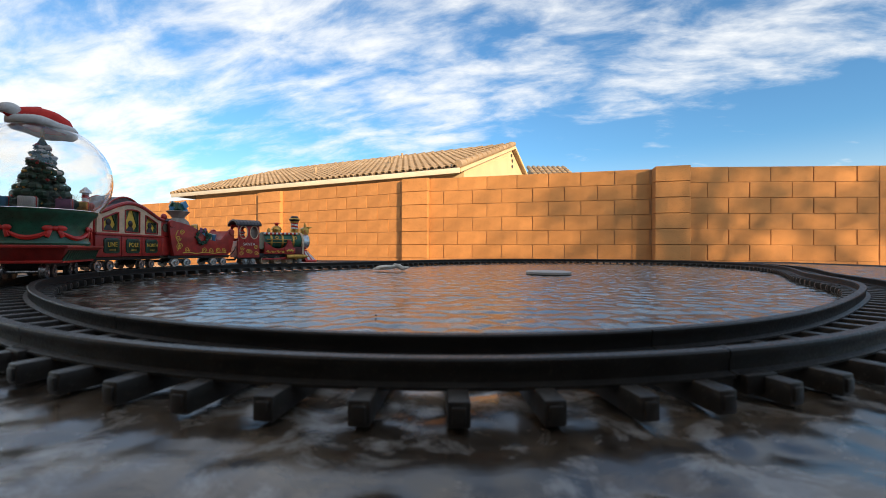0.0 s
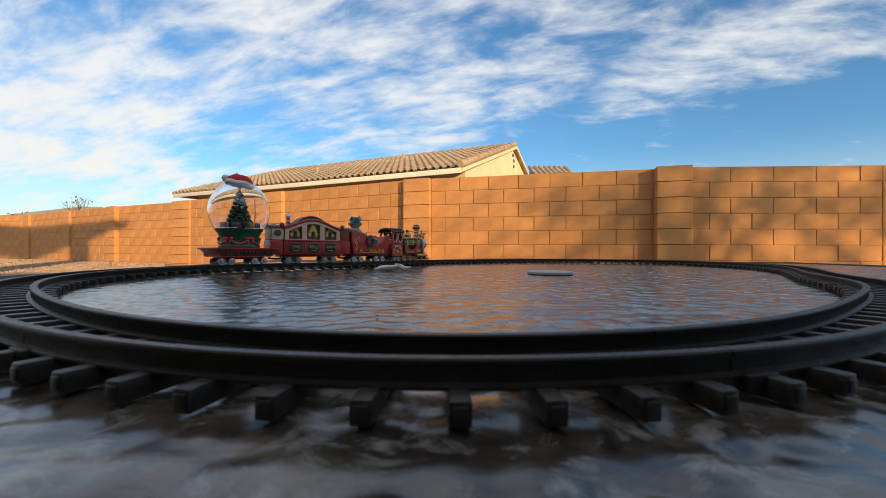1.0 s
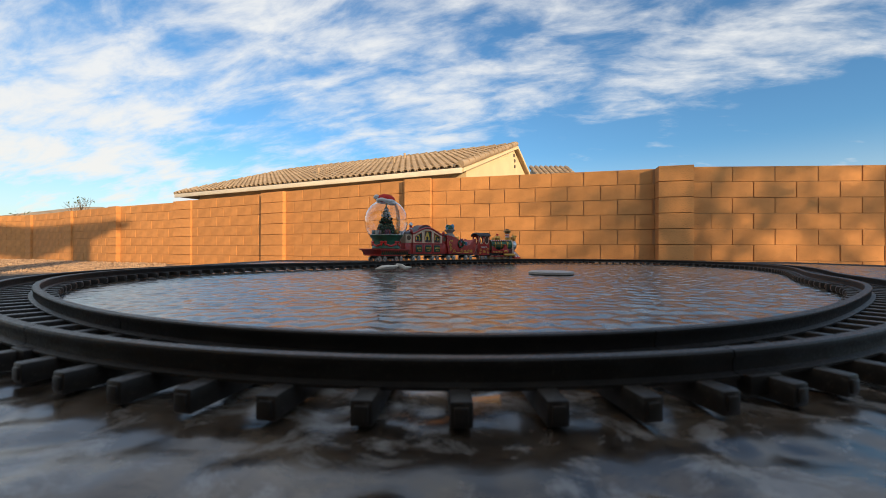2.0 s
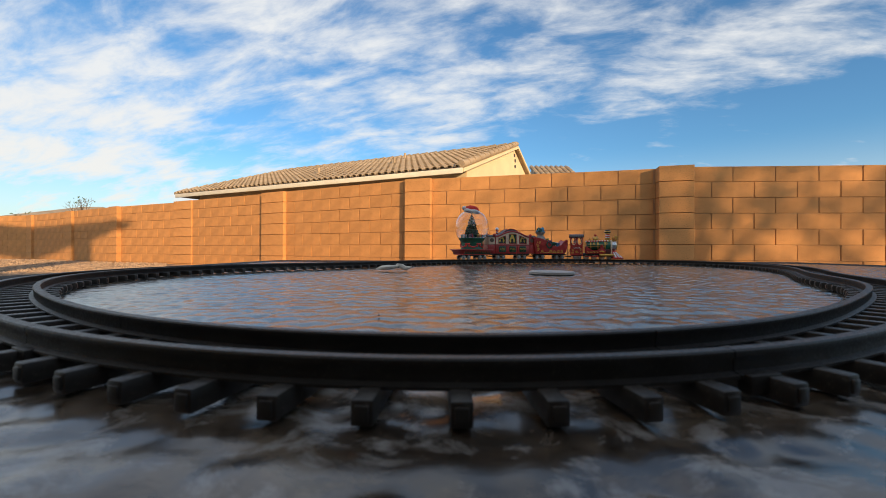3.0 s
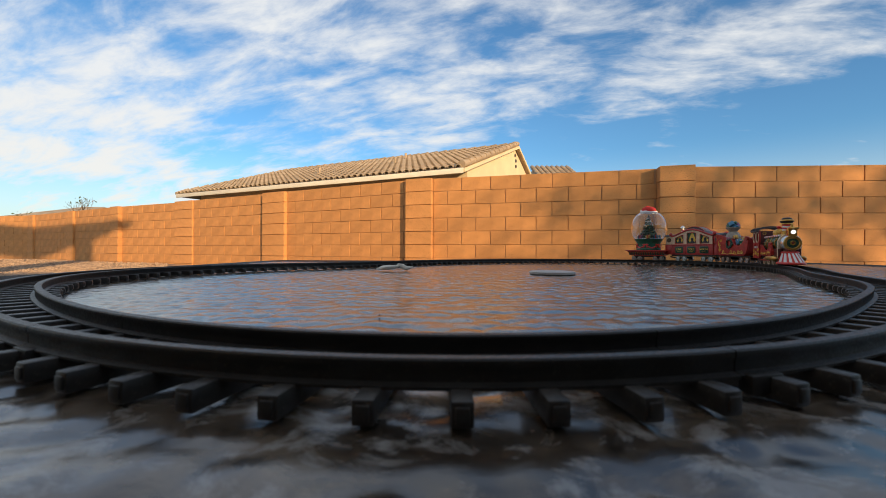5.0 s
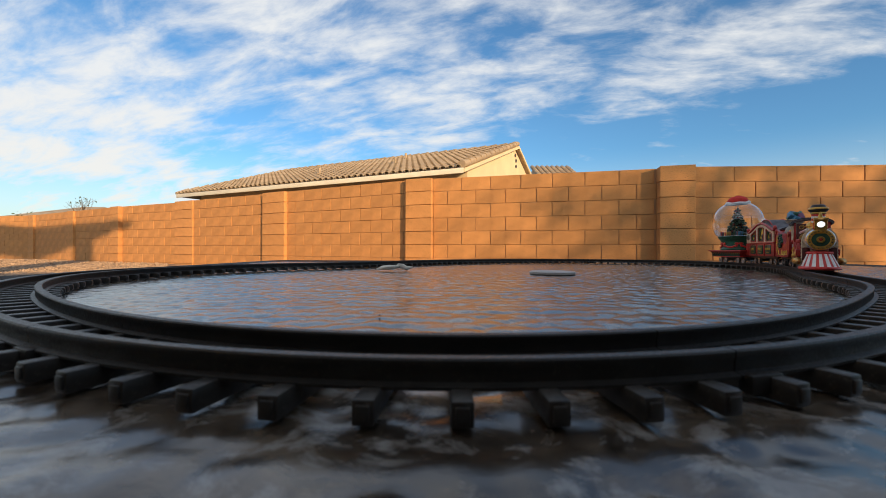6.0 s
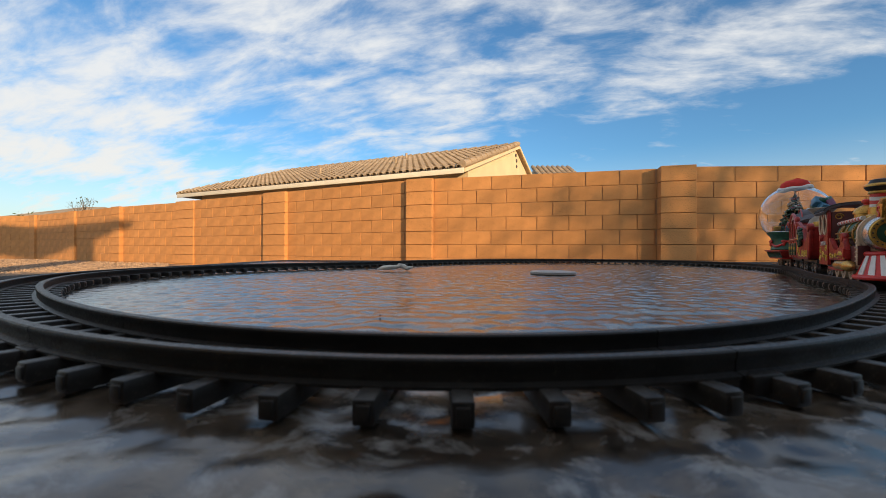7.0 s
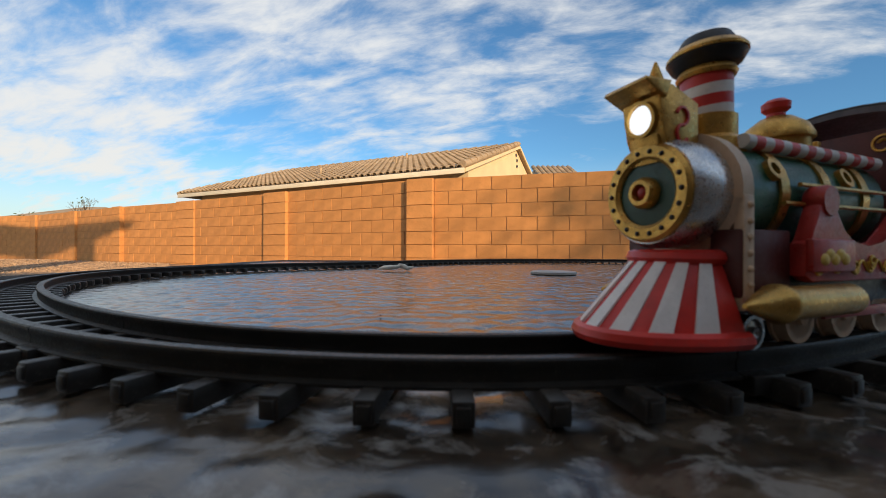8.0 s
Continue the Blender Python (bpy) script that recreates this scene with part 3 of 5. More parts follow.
    lathe(bm, [(0.0001, 0.104), (0.0045, 0.104), (0.0038, 0.107), (0.0060, 0.109), (0.0062, 0.112), (0.0040, 0.1138), (0.0001, 0.1138)], 20, pose(-0.005, 0, 0))
    part("dome_cap", bm, BRIGHT_RED, dome)
    bm = bmesh.new()
    box(bm, (-0.029, 0.006, 0.087), (0.004, 0.003, 0.014), bevel=0.0006)
    box(bm, (-0.029, -0.006, 0.087), (0.004, 0.003, 0.014), bevel=0.0006)
    lathe(bm, [(0.0060, 0.088), (0.0050, 0.0905), (0.0035, 0.096), (0.0015, 0.098), (0.0001, 0.098)], 18, pose(-0.029, 0, 0))
    part("bell", bm, GOLD, loco, "gold bell on a bracket")
    for s in (-1, 1):
        for x in (-0.036, 0.022):
            bm = bmesh.new()
            lathe(bm, [(0.0028, 0.0), (0.0048, 0.0), (0.0048, 0.003), (0.0028, 0.003), (0.0028, 0.0)], 16, Matrix.Translation((x + 0.022, 0, 0.0625)) @ Matrix.Rotation(radians(s * -68), 4, "X") @ Matrix.Translation((0, 0, 0.0225)))
            part("porthole", bm, GOLD, boiler, "gold ring on the boiler")
    for s in (-1, 1):
        striped(loco, "candy_rail", (-0.052, s * 0.0195, 0.0815), (0.054, s * 0.0165, 0.0840), 0.0030, 17, slant=0.0012)
        for x0, x1, z in ((-0.045, 0.030, 0.066), (-0.045, 0.042, 0.058)):
            bm = bmesh.new()
            tube(bm, [(x0, s * 0.0255, z), (x1, s * 0.0255, z)], 0.0010, 6)
            part("hand_rail", bm, GOLD, loco)
    # curved red side skirts
    prof = [(-0.054, 0.0265), (0.034, 0.0265), (0.039, 0.029), (0.039, 0.0415), (0.034, 0.043), (0.029, 0.056), (0.022, 0.062), (0.014, 0.055), (0.010, 0.047), (0.002, 0.042), (-0.012, 0.0400), (-0.026, 0.042), (-0.038, 0.049), (-0.048, 0.058), (-0.054, 0.060)]
    for s in (-1, 1):
        bm = bmesh.new()
        slab(bm, prof, s * 0.0255, s * 0.0315, bevel=0.0010)
        lathe(bm, [(0.0001, 0), (0.0060, 0), (0.0066, 0.0015), (0.0066, 0.006), (0.006, 0.0075), (0.0001, 0.0075)], 20, along_y(0.021, s * 0.0285 - 0.00375, 0.0590))
        skirt = part("side_skirt", bm, RED, loco, "red running board with gold scrolls")
        bm = bmesh.new()
        tube(bm, [(-0.050 + 0.084 * i / 40, s * 0.0318, 0.0325 + 0.0026 * math.sin(i * 0.95)) for i in range(41)], 0.0006, 5)
        for j in range(6):
            scroll(bm, -0.044 + j * 0.015, 0.0345 - 0.003 * (j % 2), s * 0.0318, 0.0036, 1.4, 1 if j % 2 else -1, 0.0006)
        part("gold_scroll", bm, YELLOW, skirt)
        bm = bmesh.new()
        box(bm, (0.022, s * 0.0322, 0.0370), (0.034, 0.0030, 0.0130), bevel=0.0010)
        panel = part("buffer_box", bm, RED, loco)
        bm = bmesh.new()
        for k in range(5):
            ball(bm, (0.014 + 0.004 * k, s * 0.0337, 0.0355 + 0.0018 * (k % 2)), 0.0030, 8, 6, (1.2, 0.25, 0.8))
        part("gold_leaf", bm, YELLOW, panel)
        bm = bmesh.new()
        box(bm, (0.055, s * 0.020, 0.034), (0.034, 0.012, 0.026), bevel=0.001)
        part("frame_plate", bm, DARK_RED, loco)
        bm = bmesh.new()
        lathe(bm, [(0.0001, -0.040), (0.0062, -0.040), (0.0062, 0.010), (0.0073, 0.011), (0.0073, 0.014), (0.0060, 0.016), (0.0048, 0.022), (0.0008, 0.033), (0.0001, 0.033)], 20, along_x(0.050, s * 0.0330, 0.0195))
        part("cylinder", bm, GOLD, loco, "gold steam cylinder with pointed end")
        bm = bmesh.new()
        box(bm, (-0.018, s * 0.0305, 0.0135), (0.085, 0.0020, 0.0042), bevel=0.0006)
        box(bm, (0.020, s * 0.0320, 0.0165), (0.060, 0.0020, 0.0030), pose(0, 0, 0, 0, 2, 0), 0.0006)
        part("side_rod", bm, RED, loco)
    # cab with two open windows a side
    for s in (-1, 1):
        bm = bmesh.new()
        holes = []
        for mid in (-0.1120, -0.0830):
            n = 22
            hole = [(mid + 0.0108 * math.cos(2 * math.pi * k / n), 0.083 + 0.0165 * math.sin(2 * math.pi * k / n)) for k in range(n)]
            ring = []
            for hx, hz in hole:
                dx, dz = hx - mid, hz - 0.083
                t = min(0.01445 / abs(dx) if abs(dx) > 1e-6 else 9e9, 0.0215 / abs(dz) if abs(dz) > 1e-6 else 9e9)
                ring.append((mid + dx * t, 0.083 + dz * t))
            vs = [(x, y, z) for y in (s * 0.0265, s * 0.0305) for x, z in hole + ring]
            fs = []
            for k in range(n):
                j = (k + 1) % n
                fs += [(k, j, n + j, n + k), (2 * n + k, 3 * n + k, 3 * n + j, 2 * n + j), (k, 2 * n + k, 2 * n + j, j), (n + k, n + j, 3 * n + j, 3 * n + k)]
            grow(bm, vs, fs)
            holes.append(hole)
        slab(bm, [(-0.1264, 0.018), (-0.0686, 0.018), (-0.0686, 0.0618), (-0.1264, 0.0618)], s * 0.0265, s * 0.0305)
        lathe(bm, [(0.0001, 0), (0.0048, 0), (0.0056, 0.0015), (0.0056, 0.006), (0.0048, 0.0075), (0.0001, 0.0075)], 18, along_y(-0.105, s * 0.0300 - 0.00375, 0.0610))
        side = part("cab_side", bm, RED, loco)
        bm = bmesh.new()
        for hole in holes:
            tube(bm, [(x, s * 0.0308, z) for x, z in hole + hole[:1]], 0.0014, 6)
        part("window_trim", bm, CREAM, side)
        bm = bmesh.new()
        for x, z, f in ((-0.118, 0.028, 1), (-0.116, 0.042, -1), (-0.077, 0.030, -1), (-0.078, 0.044, 1), (-0.100, 0.034, 1), (-0.094, 0.034, -1)):
            scroll(bm, x, z, s * 0.0308, 0.0058, 1.5, f, 0.0008)
        part("gold_scroll", bm, YELLOW, side)
        letters("lettering", "SANTA", 0.0105, WHITE, side, pose(-0.097, s * 0.0309, 0.0520, 90, 0, 0 if s < 0 else 180), "raised white lettering")
    bm = bmesh.new()
    box(bm, (-0.071, 0, 0.062), (0.004, 0.052, 0.080), bevel=0.001)
    front = part("cab_front", bm, DARK_RED, loco, "dark red cab front with gold curls")
    for e in (-1, 1):
        bm = bmesh.new()
        tube(bm, [(-0.0688, e * 0.017 + 0.0052 * math.cos(a) * (1 - a / 14), 0.094 + 0.0052 * math.sin(a) * (1 - a / 14)) for a in np.linspace(0, 9, 24)], 0.0008, 5)
        part("gold_scroll", bm, GOLD, front)
    bm = bmesh.new()
    box(bm, (-0.126, 0, 0.040), (0.004, 0.052, 0.042), bevel=0.001)
    part("cab_back", bm, RED, loco)
    bm = bmesh.new()
    arch = [(0.036 * math.sin(a), 0.102 + 0.013 * math.cos(a)) for a in np.linspace(-1.57, 1.57, 13)]
    arch = arch + [(x * 0.93, z - 0.003) for x, z in arch[::-1]]
    slab(bm, arch, -0.034, 0.034, pose(-0.0985, 0, 0, 0, 0, 90))
    roof = part("cab_roof", bm, SLATE, loco, "dark ribbed curved cab roof")
    for i in range(8):
        bm = bmesh.new()
        tube(bm, [(-0.1310 + i * 0.0093, 0.0362 * math.sin(a), 0.1025 + 0.0130 * math.cos(a)) for a in np.linspace(-1.5, 1.5, 13)], 0.0011, 5)
        part("roof_rib", bm, BLACK, roof)
    # figure in the cab, plain
    bm = bmesh.new()
    lathe(bm, [(0.0001, 0.050), (0.0105, 0.050), (0.0110, 0.064), (0.0070, 0.074), (0.0001, 0.075)], 14, pose(-0.105, 0, 0))
    ball(bm, (-0.105, 0, 0.0795), 0.0062, 12, 8)
    lathe(bm, [(0.0068, 0.083), (0.0045, 0.089), (0.0006, 0.094)], 12, pose(-0.105, 0, 0))
    driver = part("driver_figurine", bm, BRIGHT_RED, loco, "small painted red driver figurine with white trim")
    bm = bmesh.new()
    tube(bm, [(-0.105 + 0.0068 * math.cos(a), 0.0068 * math.sin(a), 0.0832) for a in np.linspace(0, 2 * math.pi, 13)], 0.0018, 6)
    ball(bm, (-0.105, 0, 0.0765), 0.0068, 10, 7, (1, 1, 0.55))
    part("white_trim", bm, WHITE, driver)
    # cowcatcher
    bm = bmesh.new()
    n, cols = 15, []
    cx = 0.070
    lows = [(cx + 0.054 * math.cos(a), 0.0292 * math.sin(a)) for a in np.linspace(-1.5, 1.5, n)]
    tops = [(cx + 0.021 * math.cos(a), 0.0180 * math.sin(a)) for a in np.linspace(-1.5, 1.5, n)]
    for i in range(n - 1):
        grow(bm, [(*lows[i], 0.0075), (*lows[i + 1], 0.0075), (*tops[i + 1], 0.036), (*tops[i], 0.036)], [(0, 1, 2, 3)])
        grow(bm, [(*lows[i], 0.0075), (*lows[i + 1], 0.0075), (lows[i + 1][0], lows[i + 1][1], 0.0030), (lows[i][0], lows[i][1], 0.0030)], [(0, 1, 2, 3)])
    grow(bm, [(*p, 0.036) for p in tops], [tuple(range(n))])
    grow(bm, [(*p, 0.0030) for p in lows], [tuple(range(n))])
    bmesh.ops.remove_doubles(bm, verts=bm.verts, dist=1e-5)
    catcher = part("cowcatcher", bm, BRIGHT_RED, loco, "red and white striped cowcatcher")
    bm = bmesh.new()
    tube(bm, [(x, y, 0.0062) for x, y in lows], 0.0034, 8)
    part("lower_lip", bm, BRIGHT_RED, catcher)
    bm = bmesh.new()
    tube(bm, [(x, y, 0.036) for x, y in tops], 0.0032, 8)
    part("upper_lip", bm, BRIGHT_RED, catcher)
    for k in range(7):
        a0, a1 = -1.32 + k * 0.39, -1.32 + k * 0.39 + 0.21
        bm = bmesh.new()
        q = []
        for a in (a0, a1):
            lo, hi = Vector((cx + 0.0548 * math.cos(a), 0.0300 * math.sin(a), 0.0082)), Vector((cx + 0.0234 * math.cos(a), 0.0196 * math.sin(a), 0.0345))
            q += [lo, hi]
        off = Vector((math.cos((a0 + a1) / 2), math.sin((a0 + a1) / 2), 0.8)) * -0.0016
        grow(bm, [q[0], q[2], q[3], q[1], q[0] + off, q[2] + off, q[3] + off, q[1] + off], [(0, 1, 2, 3), (7, 6, 5, 4), (0, 4, 5, 1), (1, 5, 6, 2), (2, 6, 7, 3), (3, 7, 4, 0)])
        part("white_stripe", bm, WHITE, catcher)
    drivers = [wheelset(loco, x, 0.0104, CREAM, 8, "driving_wheel") for x in (-0.050, -0.013, 0.024)]
    wheelset(loco, 0.058, 0.0068)
    wheelset(loco, -0.084, 0.0075)
    wheelset(loco, -0.104, 0.0075)
    coupling(loco, -0.140)
    cable(loco, -0.126, -0.172, -0.020, 0.052)
    return loco, drivers


def make_sleigh():
    car = thing("toy_sleigh_car", "red sleigh-shaped toy wagon with gold scrolls, wreath and presents", "toy train", "toy train")
    bm = bmesh.new()
    box(bm, (0, 0, 0.0195), (0.150, 0.046, 0.006), bevel=0.0015)
    part("chassis", bm, BLACK, car)
    prof = [(-0.070, 0.022), (0.062, 0.022), (0.072, 0.030), (0.077, 0.046), (0.081, 0.064), (0.078, 0.077), (0.068, 0.078), (0.062, 0.068), (0.051, 0.056), (0.034, 0.050), (0.016, 0.053), (0.0, 0.064),
            (-0.014, 0.075), (-0.034, 0.083), (-0.056, 0.086), (-0.068, 0.090), (-0.078, 0.088), (-0.080, 0.078), (-0.076, 0.066), (-0.074, 0.044)]
    bm = bmesh.new()
    slab(bm, [(x * 0.97, z * 0.94 + 0.002) for x, z in prof], -0.028, 0.028)
    body = part("body", bm, RED, car)
    for s in (-1, 1):
        bm = bmesh.new()
        slab(bm, prof, s * 0.0280, s * 0.0335, bevel=0.0014)
        for x, z in ((0.0735, 0.0730), (-0.0735, 0.0835)):
            lathe(bm, [(0.0001, 0), (0.0062, 0), (0.0072, 0.002), (0.0072, 0.0070), (0.0062, 0.009), (0.0001, 0.009)], 18, along_y(x, s * 0.0310 - 0.0045, z))
        side = part("side_panel", bm, RED, body, "red sleigh side with rolled ends")
        bm = bmesh.new()
        for x, z, r, f in ((-0.058, 0.040, 0.0075, 1), (-0.060, 0.056, 0.006, -1), (-0.052, 0.068, 0.0055, 1), (-0.040, 0.034, 0.006, -1), (0.000, 0.032, 0.0065, 1), (0.018, 0.032, 0.0065, -1), (0.036, 0.032, 0.006, 1), (0.052, 0.034, 0.0055, -1)):
            scroll(bm, x, z, s * 0.0338, r, 1.6, f, 0.0007)
        tube(bm, [(-0.062 + 0.004 * math.sin(i * 0.6), s * 0.0338, 0.032 + i * 0.0036) for i in range(12)], 0.0009, 5)
        tube(bm, [(-0.050 + i * 0.0054, s * 0.0338, 0.0275 + 0.0012 * math.sin(i * 0.8)) for i in range(21)], 0.0009, 5)
        part("gold_scroll", bm, YELLOW, side)
        bm = bmesh.new()
        rng = random.Random(3)
        for k in range(26):
            a = 2 * math.pi * k / 26
            for q in range(3):
                ball(bm, (-0.006 + (0.0125 + rng.uniform(-0.003, 0.003)) * math.cos(a), s * (0.0350 + rng.uniform(0, 0.003)), 0.060 + (0.0125 + rng.uniform(-0.003, 0.003)) * math.sin(a)), rng.uniform(0.0018, 0.0030), 7, 5)
        part("wreath", bm, DARK_GREEN, body, "dark green wreath")
        bm = bmesh.new()
        for a in (-0.6, 0.6, 2.5, 3.8):
            ball(bm, (-0.006 + 0.006 * math.cos(a), s * 0.0385, 0.074 + 0.004 * math.sin(a)), 0.0036, 9, 6, (1.2, 0.5, 0.8))
        part("bow", bm, PURPLE, body)
    bm = bmesh.new()
    lathe(bm, [(0.0001, 0.070), (0.0220, 0.072), (0.0250, 0.086), (0.0200, 0.098), (0.0120, 0.104), (0.0150, 0.108), (0.0240, 0.117), (0.0215, 0.118), (0.0001, 0.112)], 20, pose(-0.038, 0, -0.006), 0.92)
    sack = part("sack", bm, SACK, car, "grey cloth sack full of presents")
    rng = random.Random(8)
    for k, mat in enumerate((BLUE, PURPLE, GREEN, BLUE, GREEN, BLUE)):
        bm = bmesh.new()
        a = k * 1.05
        box(bm, (0, 0, 0), (0.015, 0.013, 0.014), pose(-0.038 + 0.011 * math.cos(a), 0.010 * math.sin(a), 0.113 + 0.005 * (k % 3), rng.uniform(-30, 30), rng.uniform(-30, 30), rng.uniform(0, 90)), 0.0016)
        part("present", bm, mat, sack)
    bm = bmesh.new()
    for a in range(8):
        ball(bm, (-0.036 + 0.008 * math.cos(a * 0.8), 0.006 * math.sin(a * 0.8), 0.125), 0.0048, 9, 6)
    part("bow", bm, GREEN, sack)
    for k, (x, y, z, mat, sz) in enumerate(((0.000, 0.010, 0.070, GOLD, 0.016), (0.008, -0.012, 0.064, BLUE, 0.017), (0.022, 0.012, 0.058, PURPLE, 0.018), (0.040, -0.006, 0.058, BLUE, 0.020), (0.034, 0.014, 0.064, BLUE, 0.014), (-0.008, -0.012, 0.080, GOLD, 0.012), (0.046, 0.012, 0.056, SLATE, 0.016), (0.026, -0.014, 0.062, GREEN, 0.014))):
        bm = bmesh.new()
        box(bm, (0, 0, 0), (sz, sz * 0.9, sz), pose(x, y, z, rng.uniform(-15, 15), rng.uniform(-20, 20), rng.uniform(0, 60)), 0.0016)
        gift = part("present", bm, mat, car)
        bm = bmesh.new()
        box(bm, (0, 0, 0), (sz * 0.25, sz * 0.93, sz * 1.03), pose(x, y, z, 0, 0, 20), 0.0005)
        part("ribbon", bm, CREAM, gift)
    bogie(car, 0.046)
    bogie(car, -0.046)
    coupling(car, -0.090)
    cable(car, -0.078, -0.112, -0.020, 0.058)
    return car


def make_coach():
    car = thing("toy_coach", "red and cream toy passenger coach with arched roof and green signs", "toy train", "toy train")
    bm = bmesh.new()
    box(bm, (0, 0, 0.0205), (0.176, 0.052, 0.007), bevel=0.0015)
    part("chassis", bm, BLACK, car)
    half = 0.080

    def crown(x):
        return 0.094 + 0.022 * math.cos(math.pi * x / (2 * half)) ** 1.4 if abs(x) < half else 0.094
    bm = bmesh.new()
    box(bm, (0, 0, 0.041), (2 * half + 0.006, 0.066, 0.036), bevel=0.0016)
    lower = part("lower_body", bm, RED, car, "red panelled lower body")
    for s in (-1, 1):
        for k, word in enumerate(("NORTH", "POLE", "LINE")):
            x = (0.050, 0.0, -0.050)[k]
            bm = bmesh.new()
            box(bm, (x, s * 0.0335, 0.0410), (0.034, 0.0030, 0.0215), bevel=0.0012)
            box(bm, (x, s * 0.0335, 0.0410), (0.029, 0.0030, 0.0250), bevel=0.0012)
            sign = part("sign_board", bm, DARK_GREEN, lower, "dark green sign board")
            letters("lettering", word, 0.0108 if len(word) < 5 else 0.0088, YELLOW, sign, pose(x, s * 0.0352, 0.0425, 90, 0, 0 if s < 0 else 180), "yellow lettering")
            bm = bmesh.new()
            box(bm, (x, s * 0.0352, 0.0340), (0.014, 0.0008, 0.0011))
            part("underline", bm, YELLOW, sign)
        for x in (-0.0255, 0.0255):
            bm = bmesh.new()
            box(bm, (x, s * 0.0332, 0.041), (0.0035, 0.002, 0.034), bevel=0.0006)
            part("post", bm, RED, lower)
        bm = bmesh.new()
        box(bm, (0, s * 0.0335, 0.0595), (2 * half + 0.010, 0.0050, 0.0040), bevel=0.001)
        part("ledge", bm, RED, lower)
        # cream upper side with three openings
        spans = [(-0.068, -0.034), (-0.018, 0.018), (0.034, 0.068)]
        edges = [-half] + [v for w in spans for v in w] + [half]
        bm = bmesh.new()
        for i in range(0, len(edges), 2):
            a, b = edges[i], edges[i + 1]
            xs = np.linspace(a, b, 5)
            slab(bm, [(a, 0.061), (b, 0.061)] + [(x, crown(x) - 0.004) for x in xs[::-1]], s * 0.0285, s * 0.0325)
        for a, b in spans:
            xs = np.linspace(a, b, 9)
            slab(bm, [(x, crown(x) - 0.0125) for x in xs] + [(x, crown(x) - 0.004) for x in xs[::-1]], s * 0.0285, s * 0.0325)
            slab(bm, [(a, 0.0605), (b, 0.0605), (b, 0.0645), (a, 0.0645)], s * 0.0285, s * 0.0325)
        upper = part("upper_side", bm, CREAM, car, "cream upper side with window openings")
        for a, b in spans:
            xs = np.linspace(a, b, 9)
            bm = bmesh.new()
            rim = [(a, 0.0645), (b, 0.0645)] + [(x, crown(x) - 0.0125) for x in xs[::-1]] + [(a, 0.0645)]
            tube(bm, [(x, s * 0.0328, z) for x, z in rim], 0.0013, 6)
            frame_part = part("window_frame", bm, RED, upper)
            bm = bmesh.new()
            slab(bm, [(a, 0.0645), (b, 0.0645)] + [(x, crown(x) - 0.0125) for x in xs[::-1]], s * 0.0270, s * 0.0280)
            part("pane", bm, YELLOW, frame_part, "yellow backed window")
            for e in (-1, 1):
                mid, w = (a + b) / 2, (b - a) / 2
                bm = bmesh.new()
                zt = crown(mid + e * w * 0.9) - 0.0130
                slab(bm, [(mid + e * w, 0.0645), (mid + e * w * 0.35, 0.0645), (mid + e * w * 0.85, 0.076), (mid + e * w * 0.25, zt), (mid + e * w, zt)], s * 0.0282, s * 0.0296)
                part("curtain", bm, DARK_GREEN, frame_part, "dark green drawn curtain")
            bm = bmesh.new()
            ball(bm, ((a + b) / 2, s * 0.0288, 0.0795), 0.0056, 12, 8, (1, 0.3, 1))
            lathe(bm, [(0.0095, 0.0645), (0.0075, 0.071), (0.0026, 0.0765)], 12, pose((a + b) / 2, s * 0.0285, 0), 0.2)
            part("silhouette", bm, BLACK, frame_part, "plain black cut-out shape")
        bm = bmesh.new()
        xs = np.linspace(-half - 0.006, half + 0.006, 25)
        tube(bm, [(x, s * 0.0325, crown(x) - 0.0015) for x in xs], 0.0034, 8)
        for e in (-1, 1):
            ball(bm, (e * (half + 0.008), s * 0.0325, 0.0985), 0.0066, 14, 9, (1, 0.75, 1))
        part("roof_edge", bm, RED, car, "red scrolled roof edge")
    bm = bmesh.new()
    xs = np.linspace(-half, half, 25)
    vs, faces = [], []
    for x in xs:
        for k in range(9):
            y = -0.031 + 0.062 * k / 8
            vs.append((x, y, crown(x) + 0.006 * (1 - (y / 0.031) ** 2) - 0.002))
    for i in range(24):
        for k in range(8):
            faces.append((i * 9 + k, i * 9 + k + 1, (i + 1) * 9 + k + 1, (i + 1) * 9 + k))
    grow(bm, vs, faces)
    part("roof", bm, SLATE, car, "dark arched roof")
    bm = bmesh.new()
    xs = np.linspace(-0.046, 0.046, 17)
    slab(bm, [(x, crown(x) + 0.001) for x in xs] + [(x, crown(x) + 0.009 - 30 * abs(x) ** 2.6) for x in xs[::-1]], -0.020, 0.020, bevel=0.001)
    vent = part("roof_lantern", bm, SLATE, car)
    for s in (-1, 1):
        bm = bmesh.new()
        tube(bm, [(x, s * 0.0205, crown(x) + 0.009 - 30 * abs(x) ** 2.6) for x in xs], 0.0014, 6)
        part("trim", bm, RED, vent)
    for e in (-1, 1):
        bm = bmesh.new()
        box(bm, (e * half, 0, 0.074), (0.004, 0.060, 0.032), bevel=0.001)
        box(bm, (e * (half + 0.019), 0, 0.0415), (0.034, 0.060, 0.037), bevel=0.002)
        end = part("end_wall", bm, RED, car)
        bm = bmesh.new()
        box(bm, (e * (half + 0.018), 0, 0.0765), (0.032, 0.058, 0.032), bevel=0.002)
        upper = part("vestibule", bm, CREAM if e < 0 else RED, car, "small end vestibule with oval windows")
        bm = bmesh.new()
